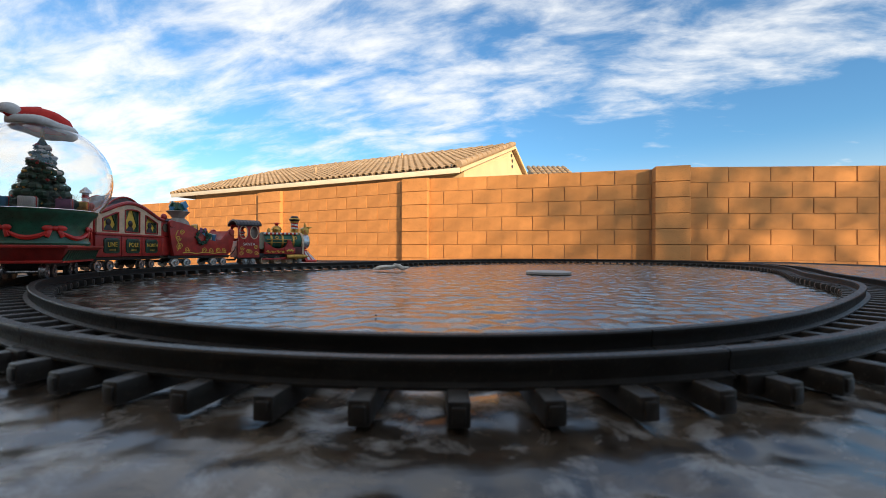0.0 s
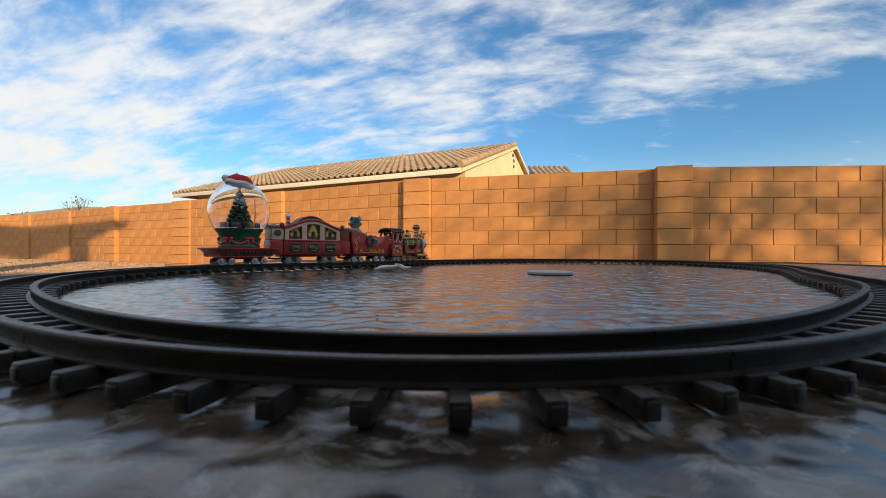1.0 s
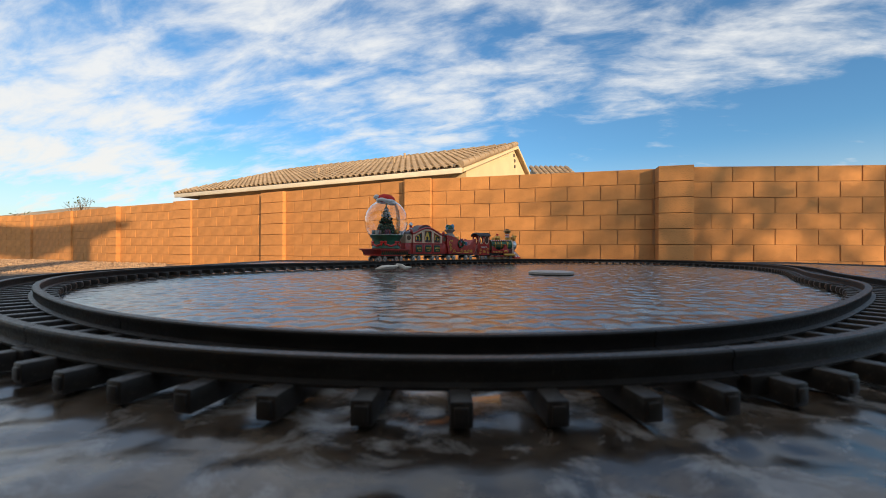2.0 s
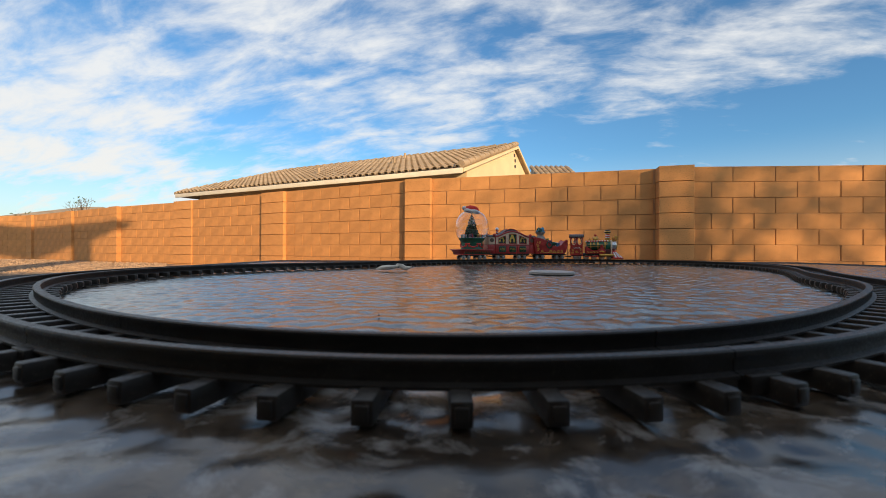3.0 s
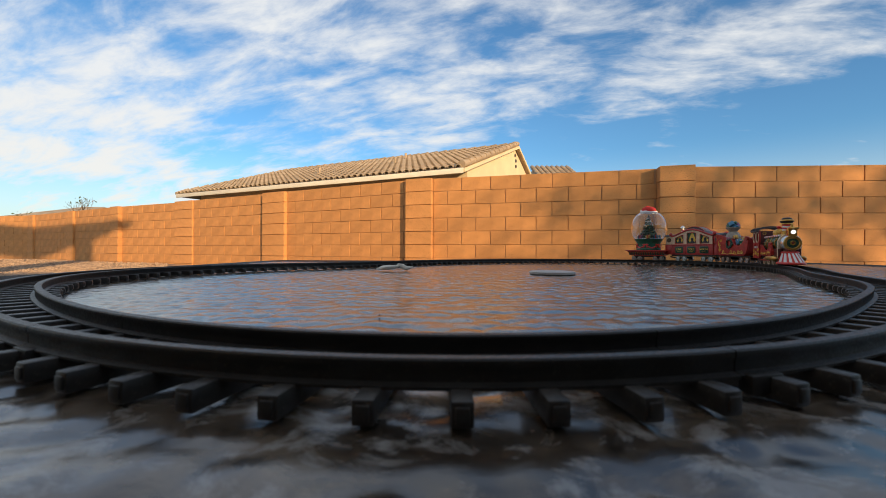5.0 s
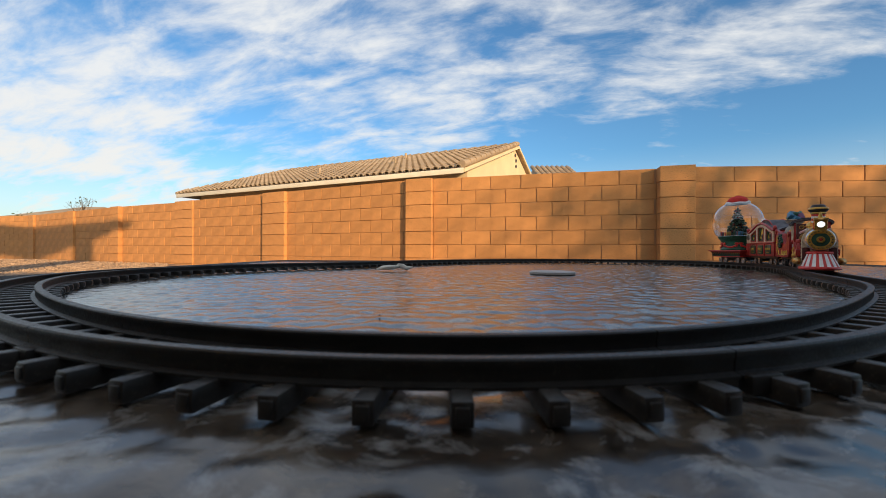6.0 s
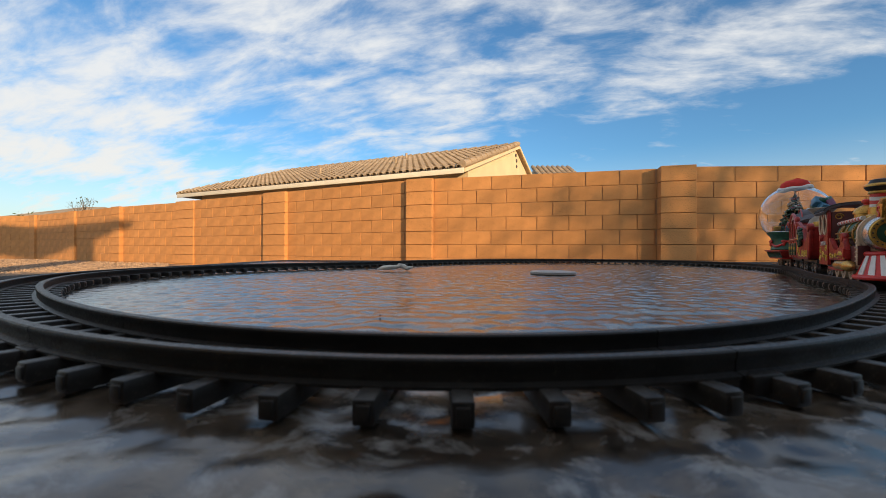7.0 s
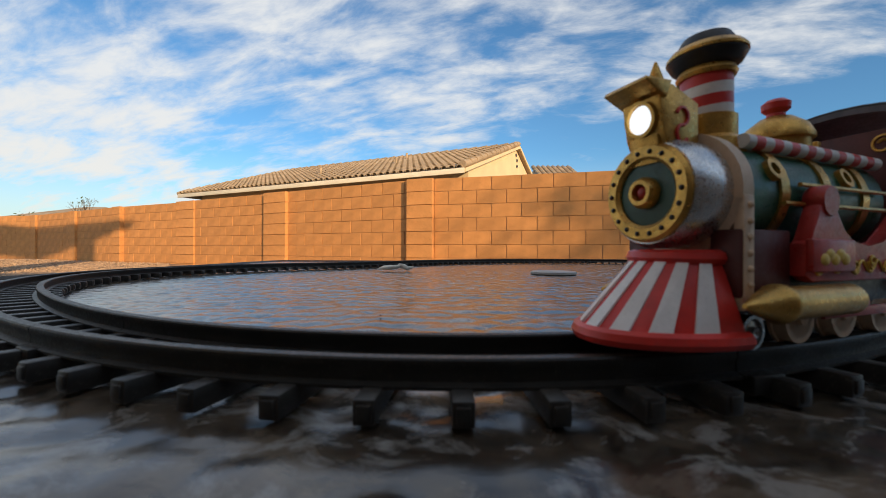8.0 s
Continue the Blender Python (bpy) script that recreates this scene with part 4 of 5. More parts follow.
        arch = [(0.0330 * math.sin(a), 0.0915 + 0.0085 * math.cos(a)) for a in np.linspace(-1.57, 1.57, 11)]
        slab(bm, arch, -0.0185, 0.0185, pose(e * (half + 0.0195), 0, 0, 0, 0, 90))
        part("vestibule_roof", bm, SLATE, upper)
        for s in (-1, 1):
            bm = bmesh.new()
            lathe(bm, [(0.0001, 0), (0.0098, 0), (0.0098, 0.0012), (0.0001, 0.0012)], 20, Matrix.Translation((e * (half + 0.018), s * 0.0288, 0.0775)) @ Matrix.Rotation(radians(-90 * s), 4, "X"), 0.82)
            part("oval_window", bm, BARK, upper, "dark oval window")
    striped(car, "chimney", (-0.060, 0, 0.098), (-0.060, 0, 0.124), 0.0052, 5, slant=0.0018)
    bm = bmesh.new()
    lathe(bm, [(0.0001, 0.1235), (0.0088, 0.1235), (0.0080, 0.1265), (0.0015, 0.1330), (0.0001, 0.1330)], 18, pose(-0.060, 0, 0))
    part("chimney_cap", bm, SILVER, car, "pale pointed chimney cap")
    bogie(car, 0.052)
    bogie(car, -0.052)
    coupling(car, -0.098)
    return car


def make_globe_car():
    car = thing("toy_snow_globe_car", "red toy flat wagon carrying a snow globe with Christmas tree", "toy train", "toy train")
    bm = bmesh.new()
    box(bm, (0, 0, 0.0185), (0.120, 0.042, 0.010), bevel=0.0015)
    part("chassis", bm, BLACK, car)
    bm = bmesh.new()
    box(bm, (0, 0, 0.0310), (0.138, 0.078, 0.018), bevel=0.0010, taper=1.20)
    deck = part("deck", bm, RED, car, "flared red wagon body")
    bm = bmesh.new()
    box(bm, (0, 0, 0.0410), (0.176, 0.100, 0.0044), bevel=0.0014)
    part("deck_edge", bm, RED, deck)
    bm = bmesh.new()
    box(bm, (0, 0, 0.0215), (0.142, 0.082, 0.0040), bevel=0.0014)
    part("lower_edge", bm, BRIGHT_RED, deck)
    for s in (-1, 1):
        for k in range(15):
            x = -0.070 + k * 0.010
            bm = bmesh.new()
            slab(bm, [(x - 0.0044, 0.0250), (x + 0.0044, 0.0250), (x, 0.0400)], 0, s * 0.0016, pose(0, s * 0.0312, 0, s * -22, 0, 0))
            part("pennant", bm, DARK_GREEN, deck)
            bm = bmesh.new()
            ball(bm, (x + 0.005, s * 0.0440, 0.0320), 0.0011, 7, 5)
            part("stud", bm, GOLD, deck)
    bm = bmesh.new()
    lathe(bm, [(0.0001, 0.042), (0.0500, 0.042), (0.0520, 0.046), (0.0500, 0.050), (0.0490, 0.070), (0.0520, 0.078), (0.0580, 0.085), (0.0600, 0.088), (0.0600, 0.0915), (0.0560, 0.0920), (0.0001, 0.0920)], 48)
    base = part("globe_base", bm, GREEN, car, "round dark green flared pedestal")
    for k in range(6):
        a = 2 * math.pi * k / 6 + math.pi / 6
        bm = bmesh.new()
        for e in (-1, 1):
            ball(bm, (0, e * 0.0065, 0.002), 0.0065, 12, 8, (0.4, 1, 0.62), pose(0.0510 * math.cos(a), 0.0510 * math.sin(a), 0.064, 0, 0, math.degrees(a)))
            box(bm, (0, e * 0.0045, -0.007), (0.003, 0.005, 0.010), pose(0.0510 * math.cos(a), 0.0510 * math.sin(a), 0.064, e * 18, 0, math.degrees(a)), 0.0008)
        ball(bm, (0.001, 0, 0.002), 0.0032, 10, 7, (0.8, 1, 1), pose(0.0510 * math.cos(a), 0.0510 * math.sin(a), 0.064, 0, 0, math.degrees(a)))
        part("bow", bm, BRIGHT_RED, base, "red ribbon bow")
        bm = bmesh.new()
        pts, rad = [], []
        for i in range(13):
            b = a + 2 * math.pi / 6 * i / 12
            pts.append((0.0503 * math.cos(b), 0.0503 * math.sin(b), 0.066 - 0.013 * math.sin(math.pi * i / 12)))
            rad.append(0.0012 + 0.0022 * math.sin(math.pi * i / 12))
        tube(bm, pts, rad, 6)
        part("swag", bm, BRIGHT_RED, base, "red draped ribbon")
    # globe, hollow shell
    R, cz = 0.0775, 0.1375
    a0 = math.acos((cz - 0.0915) / R)
    prof = [(R * math.sin(a), cz - R * math.cos(a)) for a in np.linspace(a0, math.pi, 30)]
    inner = [(max(R - 0.0016, 0) * math.sin(a), cz - (R - 0.0016) * math.cos(a)) for a in np.linspace(math.pi, a0, 30)]
    bm = bmesh.new()
    lathe(bm, prof + inner + [prof[0]], 64)
    bmesh.ops.remove_doubles(bm, verts=bm.verts, dist=1e-5)
    globe = part("globe", bm, GLASS, car, "large clear glass globe")
    # tree
    rng = random.Random(5)
    bm = bmesh.new()
    lathe(bm, [(0.005, 0.092), (0.004, 0.100), (0.0001, 0.102)], 12)
    tree = part("christmas_tree", bm, BARK, car, "decorated dark green Christmas tree inside the globe")
    for k in range(8):
        z0, r = 0.097 + k * 0.0116, 0.0350 * (1 - k / 9.4)
        bm = bmesh.new()
        n = 22
        vs, fs = [(0, 0, z0 + 0.019)], []
        for i in range(n):
            a = 2 * math.pi * i / n
            q = r * (1.12 if i % 2 else 0.84) * rng.uniform(0.92, 1.08)
            vs.append((q * math.cos(a), q * math.sin(a), z0 + rng.uniform(-0.0015, 0.0015) - (0.003 if i % 2 else 0)))
        vs.append((0, 0, z0 + 0.003))
        for i in range(n):
            fs += [(0, 1 + i, 1 + (i + 1) % n), (n + 1, 1 + (i + 1) % n, 1 + i)]
        grow(bm, vs, fs)
        for i in range(12):
            a = 2 * math.pi * (i + 0.5 * (k % 2)) / 12
            q = r * rng.uniform(0.72, 0.92)
            ball(bm, (q * math.cos(a), q * math.sin(a), z0 + rng.uniform(0.001, 0.006)), r * rng.uniform(0.20, 0.30), 7, 5, (1, 1, 0.8))
        tier = part("bough_tier", bm, DARK_GREEN, tree, "", False)
        bm = bmesh.new()
        tube(bm, [(r * 0.80 * math.cos(a), r * 0.80 * math.sin(a), z0 + 0.0040 + 0.0016 * math.sin(3 * a)) for a in np.linspace(0, 2 * math.pi, 22)], 0.0012, 5)
        for i in range(5):
            a = rng.uniform(0, 6.28)
            ball(bm, (r * 0.95 * math.cos(a), r * 0.95 * math.sin(a), z0 + 0.001), 0.0020, 7, 5)
        part("garland", bm, RED if k % 2 else GOLD, tier)
    bm = bmesh.new()
    for k in range(14):
        a, z = rng.uniform(0, 6.28), rng.uniform(0.128, 0.186)
        q = 0.033 * (1 - (z - 0.096) / 0.108)
        ball(bm, (q * math.cos(a), q * math.sin(a), z), rng.uniform(0.003, 0.0055), 8, 6, (1, 1, 0.6))
    part("snow", bm, WHITE, tree, "white painted snow on the boughs")
    bm = bmesh.new()
    star = [((0.0075 if i % 2 == 0 else 0.0032) * math.sin(2 * math.pi * i / 10), 0.2005 + (0.0080 if i % 2 == 0 else 0.0032) * math.cos(2 * math.pi * i / 10)) for i in range(10)]
    slab(bm, star, -0.0014, 0.0014)
    part("star", bm, GOLD, tree, "gold star on top")
    for k, mat in enumerate((BLUE, BRIGHT_RED, BLUE, WHITE, PURPLE, GOLD, BLUE)):
        a = k * 0.9 + 0.4
        bm = bmesh.new()
        box(bm, (0.041 * math.cos(a), 0.041 * math.sin(a), 0.0998), (0.017, 0.016, 0.015), None, 0.0014)
        gift = part("present", bm, mat, car, "small wrapped present under the tree")
        bm = bmesh.new()
        box(bm, (0.041 * math.cos(a), 0.041 * math.sin(a), 0.1000), (0.004, 0.0164, 0.0156), None, 0.0004)
        part("ribbon", bm, BRIGHT_RED if mat is not BRIGHT_RED else WHITE, gift)
    # hat resting tilted on the globe
    tilt = pose(0, 0, 0.2050, 0, 9, -45)
    bm = bmesh.new()
    pts = [tilt @ Vector((0.0315 * math.cos(a), 0.0315 * math.sin(a), 0.003 + 0.0012 * math.sin(5 * a))) for a in np.linspace(0, 2 * math.pi, 33)]
    tube(bm, pts, 0.0064, 10)
    hat = part("hat_brim", bm, FLEECE, car, "white fleece brim of a red Santa hat")
    bm = bmesh.new()
    lathe(bm, [(0.0315, 0.003), (0.031, 0.012), (0.027, 0.0195), (0.017, 0.0255), (0.0001, 0.0275)], 28, tilt)
    lathe(bm, [(0.018, 0.0), (0.013, 0.014), (0.006, 0.030), (0.003, 0.036)], 16, tilt @ pose(-0.008, 0, 0.012, 0, -98, 0))
    part("hat_crown", bm, FELT, hat, "red felt crown")
    bm = bmesh.new()
    ball(bm, tilt @ Vector((-0.038, 0.0, 0.0125)), 0.0100, 16, 10, (1.0, 1.15, 0.85))
    part("pompom", bm, FLEECE, hat, "white pompom")
    bogie(car, 0.046)
    bogie(car, -0.046)
    return car


LOCO, DRIVERS = make_locomotive()
SLEIGH, COACH, GLOBE = make_sleigh(), make_coach(), make_globe_car()
TRAIN_SCALE = 1.19


def enlarge(car):
    """Brings a vehicle, modelled at a smaller scale, to its true size."""
    long, tall = {LOCO: (0.90, 1.0), SLEIGH: (0.995, 1.11), COACH: (1.02, 1.08), GLOBE: (0.92, 1.0)}[car]
    grow_by = Matrix.Diagonal((TRAIN_SCALE * long, TRAIN_SCALE, TRAIN_SCALE * tall, 1))
    for o in car.children_recursive:
        wheel = o.name.startswith(("wheelset", "driving_wheel"))
        o.data.transform(Matrix.Scale(TRAIN_SCALE, 4) if wheel else grow_by)
        o.location = grow_by @ o.location


for vehicle in (LOCO, SLEIGH, COACH, GLOBE):
    enlarge(vehicle)

# ---- on the table ----


def make_table_things():
    bm = bmesh.new()
    lathe(bm, [(0.0001, 0.0), (0.062, 0.0), (0.066, 0.002), (0.066, 0.0075), (0.063, 0.009), (0.030, 0.0095), (0.0001, 0.0095)], 48)
    disc = tagged(part("umbrella_hole_cover", bm, DISC), "round grey plastic cap over the table's umbrella hole", "cap")
    disc.location = (0.321, 1.170, TABLE - 0.001)
    leaf = thing("dried_leaf", "curled pale dried leaf lying on the glass table", "leaf")
    rng = random.Random(2)
    lobes = ([(-0.060, 0.0, 0.004), (-0.040, 0.004, 0.007), (-0.018, 0.0, 0.008), (0.004, -0.004, 0.009), (0.018, 0.0, 0.013)], [(0.000, 0.002, 0.006), (0.014, 0.006, 0.014), (0.026, 0.002, 0.012), (0.042, -0.002, 0.006), (0.058, 0.0, 0.009)])
    for pts in lobes:
        bm = bmesh.new()
        tube(bm, [(x + rng.uniform(-0.002, 0.002), y, z * 1.5) for x, y, z in pts], [0.002, 0.0075, 0.0090, 0.0075, 0.0018], 9)
        for v in bm.verts:
            v.co += Vector((rng.uniform(-1, 1), rng.uniform(-1, 1), rng.uniform(-1, 1))) * 0.0014
            v.co.z = max(v.co.z * 0.85, 0.0004)
        part("blade", bm, DRIED, leaf)
    leaf.location = (-0.161, 1.292, TABLE + 0.0015)


def make_specks():
    """Small seeds and grit scattered on the glass."""
    rng = random.Random(17)
    bm = bmesh.new()
    for _ in range(16):
        x, y = rng.uniform(-0.55, 0.75), rng.uniform(0.35, 1.5)
        ball(bm, (x, y, TABLE + 0.001), rng.uniform(0.0005, 0.0011), 6, 4, (1.4, 1, 0.8))
    tagged(part("grit", bm, BLACK), "dark seeds and grit scattered on the glass", "grit", kind="stuff")


make_table_things()
make_specks()

# ---- beyond the wall ----
EAVE_DIR, EAVE_IN = Vector((-0.904, 0.428, 0)), Vector((0.428, 0.904, 0))


def make_house():
    """Neighbouring house with gable ends and a barrel-tile roof."""
    house = thing("neighbour_house", "single-storey stucco house with tan tiled roof behind the wall", "house")
    corner, length, half, eave, rise = Vector((0.38, 9.314, 0)), 10.8, 4.90, 2.74, 1.70
    m = Matrix((( EAVE_DIR.x, EAVE_IN.x, 0, corner.x), (EAVE_DIR.y, EAVE_IN.y, 0, corner.y), (0, 0, 1, 0), (0, 0, 0, 1)))
    bm = bmesh.new()
    grow(bm, [(0.02, 0.5, 0), (length - 0.5, 0.5, 0), (length - 0.5, 2 * half - 0.5, 0), (0.02, 2 * half - 0.5, 0), (0.02, 0.5, eave + 0.06), (length - 0.5, 0.5, eave + 0.06),
              (length - 0.5, 2 * half - 0.5, eave + 0.06), (0.02, 2 * half - 0.5, eave + 0.06), (0.02, half, eave + rise - 0.12), (1.0, half, eave + rise - 0.2)],
         [(0, 1, 5, 4), (1, 2, 6, 5), (2, 3, 7, 6), (3, 0, 4, 8, 7), (4, 5, 9, 8), (5, 6, 9), (6, 7, 8, 9)], m)
    part("wall", bm, STUCCO, house, "cream stucco wall", False)
    hip = 0.0
    deck = [(-0.10, -0.02, eave), (length, -0.02, eave), (length - hip, half, eave + rise), (-0.10, half, eave + rise), (-0.10, 2 * half, eave), (length, 2 * half, eave)]
    bm = bmesh.new()
    grow(bm, [Vector(p) + Vector((0, 0, -k * 0.09)) for k in (0, 1) for p in deck], [(0, 1, 2, 3), (3, 2, 5, 4), (1, 5, 2), (6, 9, 8, 7), (9, 10, 11, 8), (7, 8, 11), (0, 6, 7, 1), (1, 7, 11, 5), (5, 11, 10, 4), (4, 10, 9, 3), (3, 9, 6, 0)], m)
    roof = part("roof", bm, TILE, house, "tan concrete tile roof", False)
    for a, b, w in (((-0.10, -0.05), (length, -0.05), 0.04),):
        bm = bmesh.new()
        box(bm, ((a[0] + b[0]) / 2, a[1], eave - 0.06), (b[0] - a[0], w, 0.125), m, 0.006)
        part("fascia", bm, FASCIA, house, "pale painted fascia board")
    for y0, y1 in ((-0.05, half), (2 * half + 0.05, half)):
        bm = bmesh.new()
        z0, z1 = eave - 0.10, eave + rise - 0.10
        grow(bm, [(x, y, z + k) for x in (-0.14, -0.10) for y, z in ((y0, z0), (y1, z1)) for k in (0.0, 0.09)], [(0, 1, 3, 2), (4, 6, 7, 5), (0, 4, 5, 1), (2, 3, 7, 6), (0, 2, 6, 4), (1, 5, 7, 3)], m)
        part("rake_board", bm, STUCCO, house, "narrow stucco rake trim", False)
    # barrel tiles
    pitch, run = 0.20, 0.36
    slope = math.hypot(half, rise)
    rows, cols = int(slope / run) + 1, int((length + 0.3) / pitch)
    up = Vector((0, half / slope, rise / slope))
    nrm = Vector((0, -rise / slope, half / slope))

    def barrel(bm, mm):
        vs, n = [], 6
        for j, (d, r) in enumerate(((0.0, 0.078), (run + 0.05, 0.064))):
            for i in range(n + 1):
                a = math.pi * i / n
                vs.append(Vector((-r * math.cos(a), 0, 0)) + up * d + nrm * (r * 0.95 * math.sin(a) + (0.030 if j == 0 else 0.004)))
            for i in range(n + 1):
                a = math.pi * i / n
                vs.append(Vector((-(r - 0.02) * math.cos(a), 0, 0)) + up * d + nrm * ((r - 0.02) * 0.95 * math.sin(a) + (0.030 if j == 0 else 0.004)))
        fs = [(i, i + 1, i + 2 * n + 3, i + 2 * n + 2) for i in range(n)] + [(i + n + 1, i + n + 2, i + 1, i) for i in range(n)]
        grow(bm, vs, fs, mm)
    bm = bmesh.new()
    barrel(bm, None)
    tile = mesh_of(bm, "tile", TILE)
    rest, made = bmesh.new(), 0
    for r in range(rows):
        for c in range(cols):
            x = 0.02 + c * pitch
            y = r * run * half / slope - 0.06
            if x > length - hip * y / half - 0.05:
                continue
            at = Vector((x, 0, eave + 0.012)) + up * (r * run - 0.06)
            if made < 300 and c < 36:
                ob = new("tile", tile)
                ob.parent, ob.matrix_local = roof, m @ Matrix.Translation(at)
                made += 1
            else:
                barrel(rest, m @ Matrix.Translation(at))
    tagged(part("tile_field", rest, TILE, roof), kind="stuff")
    # ridge, hip and rake caps
    bm = bmesh.new()
    for a, b in (((-0.1, half, eave + rise), (length - hip, half, eave + rise)), ((length - hip, half, eave + rise), (length, 0, eave)), ((-0.06, -0.05, eave + 0.04), (-0.06, half, eave + rise + 0.04))):
        a, b = Vector(a), Vector(b)
        k = max(int((b - a).length / 0.38), 1)
        for i in range(k):
            tube(bm, [m @ (a.lerp(b, i / k) + Vector((0, 0, 0.05))), m @ (a.lerp(b, (i + 1.12) / k) + Vector((0, 0, 0.025)))], [0.095, 0.080], 10)
    part("ridge_tile", bm, TILE, roof, "rounded ridge and rake tiles")
    for x, y in ((3.2, 2.2), (5.6, 1.4), (3.7, 3.7)):
        bm = bmesh.new()
        z = eave + rise * y / half
        lathe(bm, [(0.04, z - 0.1), (0.04, z + 0.28), (0.0001, z + 0.28)], 10, m @ pose(x, y, 0))
        part("vent_pipe", bm, TILE, roof)
    for z in (3.75, 3.95, 4.12):
        bm = bmesh.new()
        lathe(bm, [(0.06, -0.03), (0.06, 0.02), (0.035, 0.02), (0.035, -0.03)], 12, m @ Matrix.Translation((0.01, half + (0.1 if z < 4 else 0.0), z)) @ Matrix.Rotation(radians(-90), 4, "Y"))
        part("vent", bm, SLATE, house)


def make_far_roof():
    house = thing("far_house", "distant house with tan tiled hip roof behind the wall", "house")
    x0, x1, y0, y1, z0, z1 = 4.6, 6.85, 20.0, 26.0, 4.6, 5.28
    bm = bmesh.new()
    box(bm, ((x0 + x1) / 2, (y0 + y1) / 2, z0 / 2), (x1 - x0 - 0.6, y1 - y0 - 0.6, z0))
    part("wall", bm, STUCCO, house, "", False)
    bm = bmesh.new()
    grow(bm, [(x0, y0, z0), (x1, y0, z0), (x1, y1, z0), (x0, y1, z0), (x0 + 0.3, y0 + 1.6, z1), (x1 - 0.35, y0 + 1.6, z1)], [(0, 1, 5, 4), (1, 2, 5), (2, 3, 4, 5), (3, 0, 4), (0, 3, 2, 1)])
    roof = part("roof", bm, TILE, house, "", False)
    for r in range(4):
        for c in range(8):
            bm = bmesh.new()
            a = Vector((x0 + 0.2 + c * 0.27, y0 + r * 0.4, z0 + 0.03 + r * 0.19))
            tube(bm, [a, a + Vector((0, 0.42, 0.185))], [0.12, 0.10], 8)
            part("tile", bm, TILE, roof)
    # low tiled roof far off over the wall
    house = thing("far_house", "distant low house with pale tiled hip roof", "house")
    x0, x1, y0, y1, z0, z1 = -33.0, -26.2, 29.0, 38.0, 3.15, 4.32
    bm = bmesh.new()
    box(bm, ((x0 + x1) / 2, (y0 + y1) / 2, z0 / 2), (x1 - x0 - 0.8, y1 - y0 - 0.8, z0))
    part("wall", bm, STUCCO, house, "", False)
    bm = bmesh.new()
    grow(bm, [(x0, y0, z0), (x1, y0, z0), (x1, y1, z0), (x0, y1, z0), (x0 + 2.9, y0 + 4.0, z1), (x1 - 2.2, y0 + 4.0, z1)], [(0, 1, 5, 4), (1, 2, 5), (2, 3, 4, 5), (3, 0, 4), (0, 3, 2, 1)])
    part("roof", bm, TILE, house, "", False)


def branching(bm, a, d, ln, r, depth, rng, tips):
    b = a + d * ln
    tube(bm, [a, a.lerp(b, 0.5) + Vector((rng.uniform(-1, 1), rng.uniform(-1, 1), 0)) * ln * 0.04, b], [r, r * 0.85, r * 0.65], 6)
    tips.append(b)
    if depth:
        for _ in range(3 if depth > 1 else 2):
            e = (d + Vector((rng.uniform(-1, 1), rng.uniform(-1, 1), rng.uniform(-0.2, 0.7))) * 0.75).normalized()
            branching(bm, b, e, ln * rng.uniform(0.55, 0.8), r * 0.6, depth - 1, rng, tips)


def make_tree(name, at, height, label, leaves, spread, seed, leaf=0.10, depth=3, thick=0.028):
    rng = random.Random(seed)
    tree = thing(name, label, "tree")
    bm, tips = bmesh.new(), []
    branching(bm, Vector((0, 0, 0)), Vector((0.03, 0, 1)).normalized(), height * 0.36, height * thick, depth, rng, tips)
    part("trunk", bm, BARK, tree)
    bm = bmesh.new()
    for _ in range(leaves):
        c = rng.choice(tips[1:]) + Vector((rng.gauss(0, spread), rng.gauss(0, spread), rng.gauss(0, spread * 0.7)))
        q = Euler((rng.uniform(0, 6.3), rng.uniform(0, 6.3), rng.uniform(0, 6.3))).to_matrix()
        s = leaf * rng.uniform(0.6, 1.3)
        grow(bm, [c + q @ Vector(v) for v in ((-s, 0, 0), (0, -s * 0.35, s * 0.1), (s, 0, 0), (0, s * 0.35, s * 0.1))], [(0, 1, 2, 3)])
    tagged(part("crown", bm, LEAF, tree, "", False), kind="stuff")
    tree.location = at
    return tree


def make_gravel():
    rng = random.Random(11)
    bm = bmesh.new()
    verts, faces = [], []
    for _ in range(5200):
        y = rng.uniform(4.2, 11.8)
        x = -y * rng.uniform(0.70, 1.16)
        z = terrace(x, y) + 0.006
        s = rng.uniform(0.010, 0.026)
        k = len(verts)
        for d in ((1, 0, 0), (0, 1, 0), (-1, 0, 0), (0, -1, 0), (0, 0, 0.8), (0, 0, -0.8)):
            verts.append((x + d[0] * s * rng.uniform(0.7, 1.3), y + d[1] * s * rng.uniform(0.7, 1.3), z + d[2] * s * rng.uniform(0.7, 1.2)))
        faces += [(k, k + 1, k + 4), (k + 1, k + 2, k + 4), (k + 2, k + 3, k + 4), (k + 3, k, k + 4), (k + 1, k, k + 5), (k + 2, k + 1, k + 5), (k + 3, k + 2, k + 5), (k, k + 3, k + 5)]
    me = bpy.data.meshes.new("gravel_stones")
    me.from_pydata(verts, [], faces)
    me.materials.append(STONE)
    bm.free()
    tagged(new("gravel_stones", me), "tan and brown gravel stones on the ground", "gravel", kind="stuff")


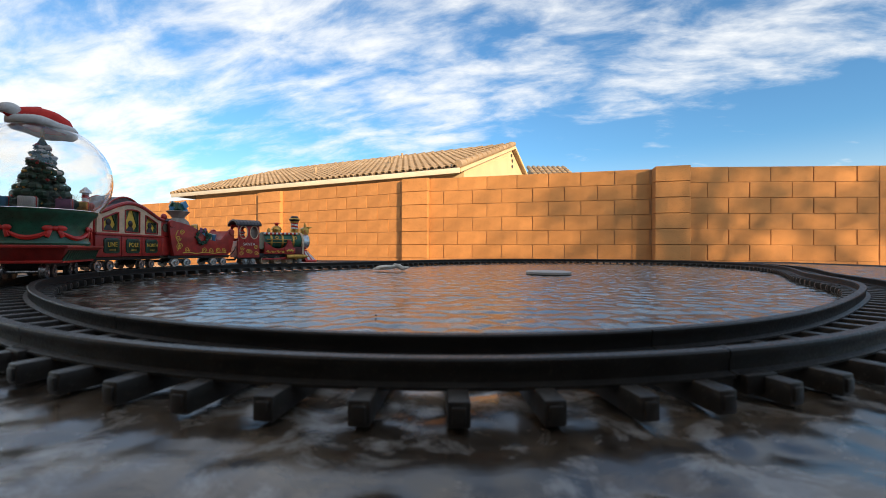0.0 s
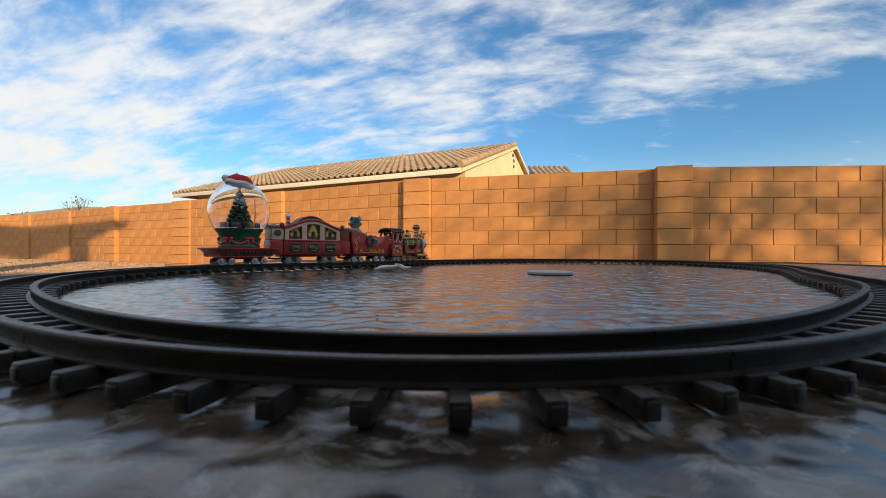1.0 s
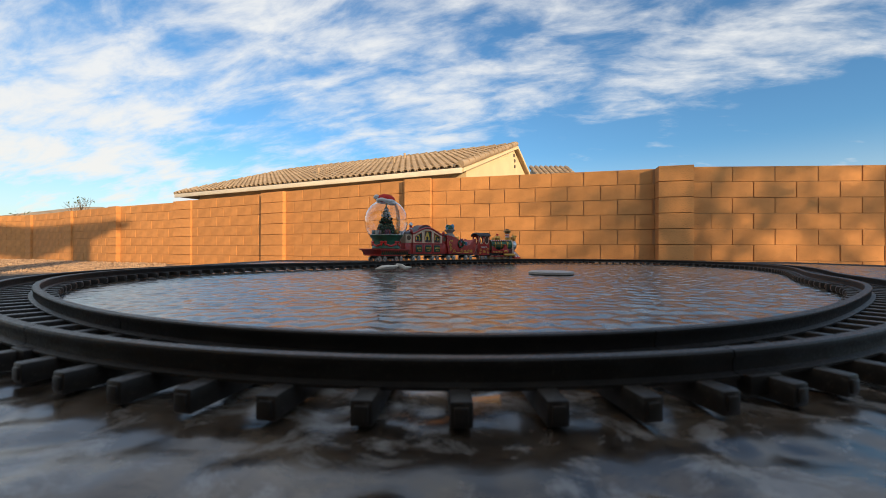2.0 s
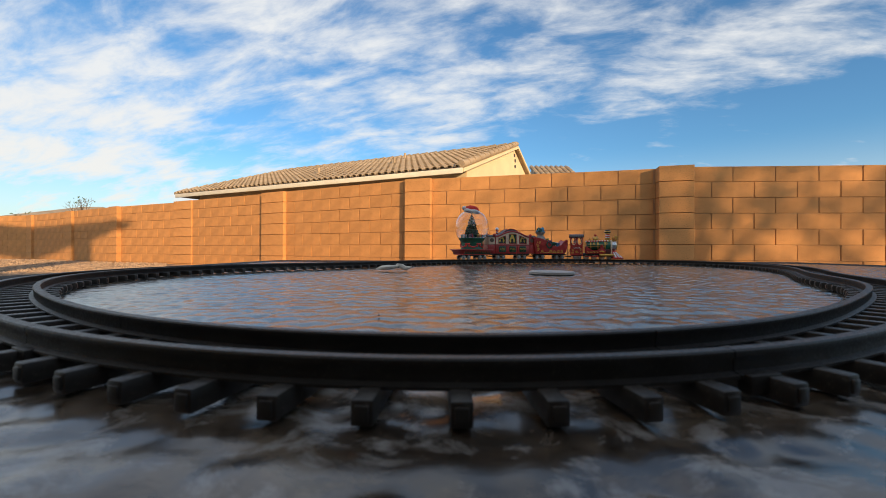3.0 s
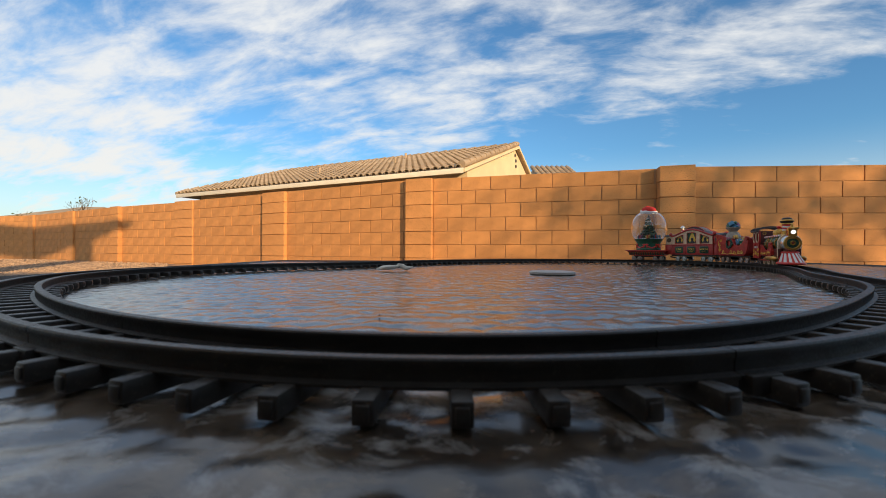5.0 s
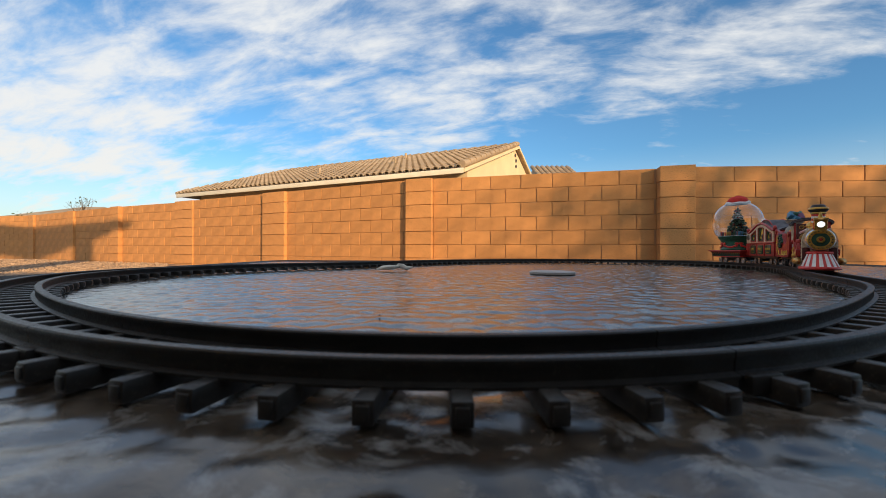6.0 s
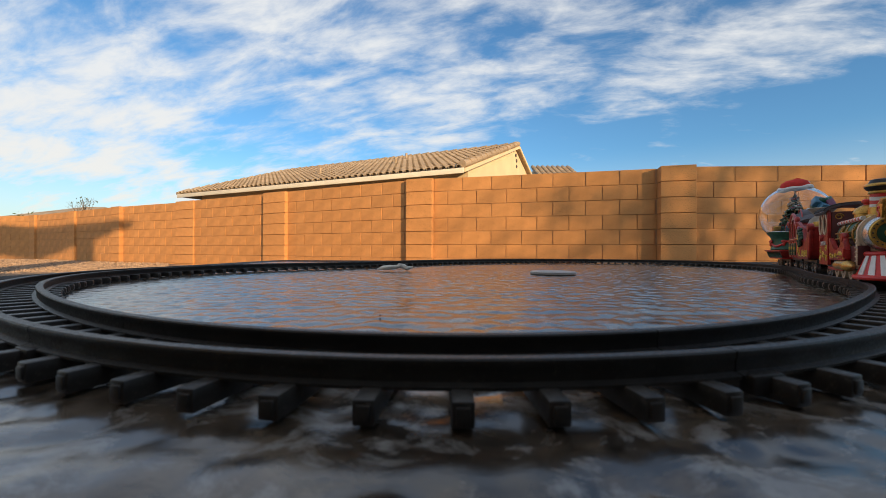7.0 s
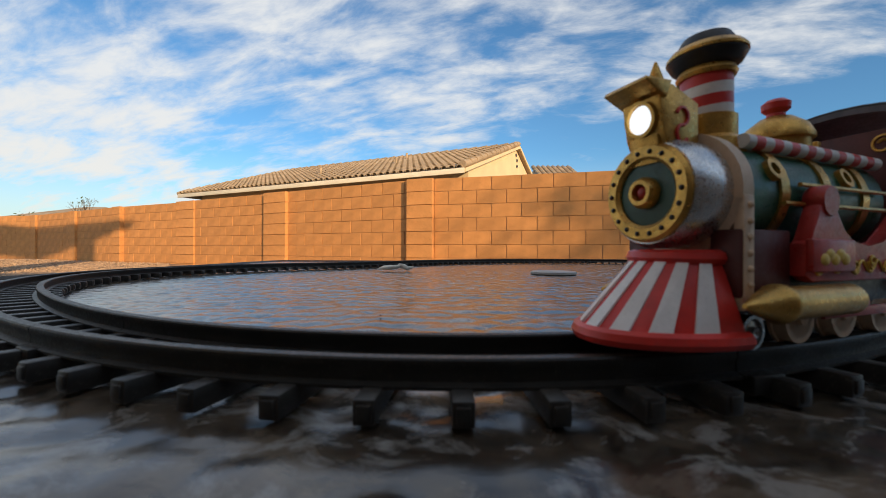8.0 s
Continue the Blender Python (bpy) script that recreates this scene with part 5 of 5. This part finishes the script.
def make_behind():
    """Behind the camera: an added low wall with a notch, which shades the table, and a flat roofed patio."""
    # unseen sun blocker; its notch lets a beam through to the far track
    bm = bmesh.new()
    box(bm, (-1.50, -1.05, 0.95), (9.0, 0.2, 1.9))
    box(bm, (5.29, -1.05, 0.95), (4.02, 0.2, 1.9))
    box(bm, (3.14, -1.05, 0.75), (0.28, 0.2, 1.50))
    tagged(part("wall_back", bm, SHADE_WALL, None, "", False), "plain brown wall added out of view to shade the table", "wall", kind="structure")
    cover = thing("patio_cover", "flat patio roof on stucco posts", "patio cover")
    cover.matrix_world = pose(-0.51, -1.2, 0, 0, 0, 152.9)
    bm = bmesh.new()
    grow(bm, [(x, y, z) for z in (3.86, 4.02) for x, y in ((0, 0), (9.0, 0), (9.0, 2.1), (1.9, 2.1))], [(0, 3, 2, 1), (4, 5, 6, 7), (0, 1, 5, 4), (1, 2, 6, 5), (2, 3, 7, 6), (3, 0, 4, 7)])
    part("roof", bm, STUCCO, cover, "", False)
    for x in (2.08, 8.4):
        bm = bmesh.new()
        box(bm, (x, 0.22, 1.93), (0.42, 0.42, 3.86), bevel=0.02)
        part("post", bm, STUCCO, cover, "", False)


make_house()
make_far_roof()
make_behind()
make_tree("bare_shrub", (-13.45, 14.6, 0.3), 2.45, "thin leafless shrub showing over the wall", 30, 0.1, 21, 0.05, 4, 0.012)
make_tree("yard_shrub", (-15.25, 14.6, 0.3), 1.95, "small green shrub showing over the wall", 500, 0.18, 22, 0.07, 2)
# unseen trees added up-sun; leaf counts set how far the right wall dims
make_tree("shade_tree", (10.4, -7.2, 0.0), 5.6, "green leafy tree added out of view to dapple the wall", 1900, 0.8, 31, 0.09, 3)
make_tree("shade_tree", (13.6, -7.6, 0.0), 5.7, "green leafy tree added out of view to dapple the wall", 2000, 0.8, 32, 0.09, 3)
make_gravel()
build_walls()

# ---- movement ----
RUN = [(0.0, 1.7343), (0.5, 2.0080), (1.0, 2.3280), (1.5, 2.6240), (3.0, 3.4585), (3.5, 3.7145), (4.5, 4.2089), (6.0, 4.8750), (7.0, 5.2774), (7.4, 5.4900), (7.6, 5.6228), (7.8, 5.8090), (8.0, 5.9720)]


def travelled(t):
    """Running length of the chimney along the loop, smoothed."""
    ts, ss = zip(*RUN)
    w = np.linspace(-0.15, 0.15, 7)
    lo, hi = (ss[1] - ss[0]) / (ts[1] - ts[0]), (ss[-1] - ss[-2]) / (ts[-1] - ts[-2])
    v = [np.interp(u, ts, ss) + (lo * u if u < 0 else 0) + (hi * (u - 8) if u > 8 else 0) for u in t + w]
    return float(np.mean(v))


def on_rails(s, grip):
    """Pose of a vehicle centred at running length s, with its two bogies on the rails."""
    a, _ = on_loop(s - grip)
    b, _ = on_loop(s + grip)
    d = b - a
    c = (a + b) / 2
    return pose(c.x, c.y, RAIL_TOP, 0, 0, math.degrees(math.atan2(d.y, d.x)))


def motions():
    steps = [i / 10 for i in range(81)]
    for car, back, grip in ((LOCO, 0.056, 0.047), (SLEIGH, 0.3170, 0.052), (COACH, 0.5460, 0.059), (GLOBE, 0.7780, 0.052)):
        walk(car, [(t, on_rails(travelled(t) - back, grip)) for t in steps])
    for wheel in DRIVERS:
        at = wheel.location.copy()
        walk(wheel, [(i / FPS, Matrix.Translation(at) @ Matrix.Rotation((travelled(i / FPS) - travelled(0)) / (0.0104 * TRAIN_SCALE), 4, "Y")) for i in range(241)])


motions()
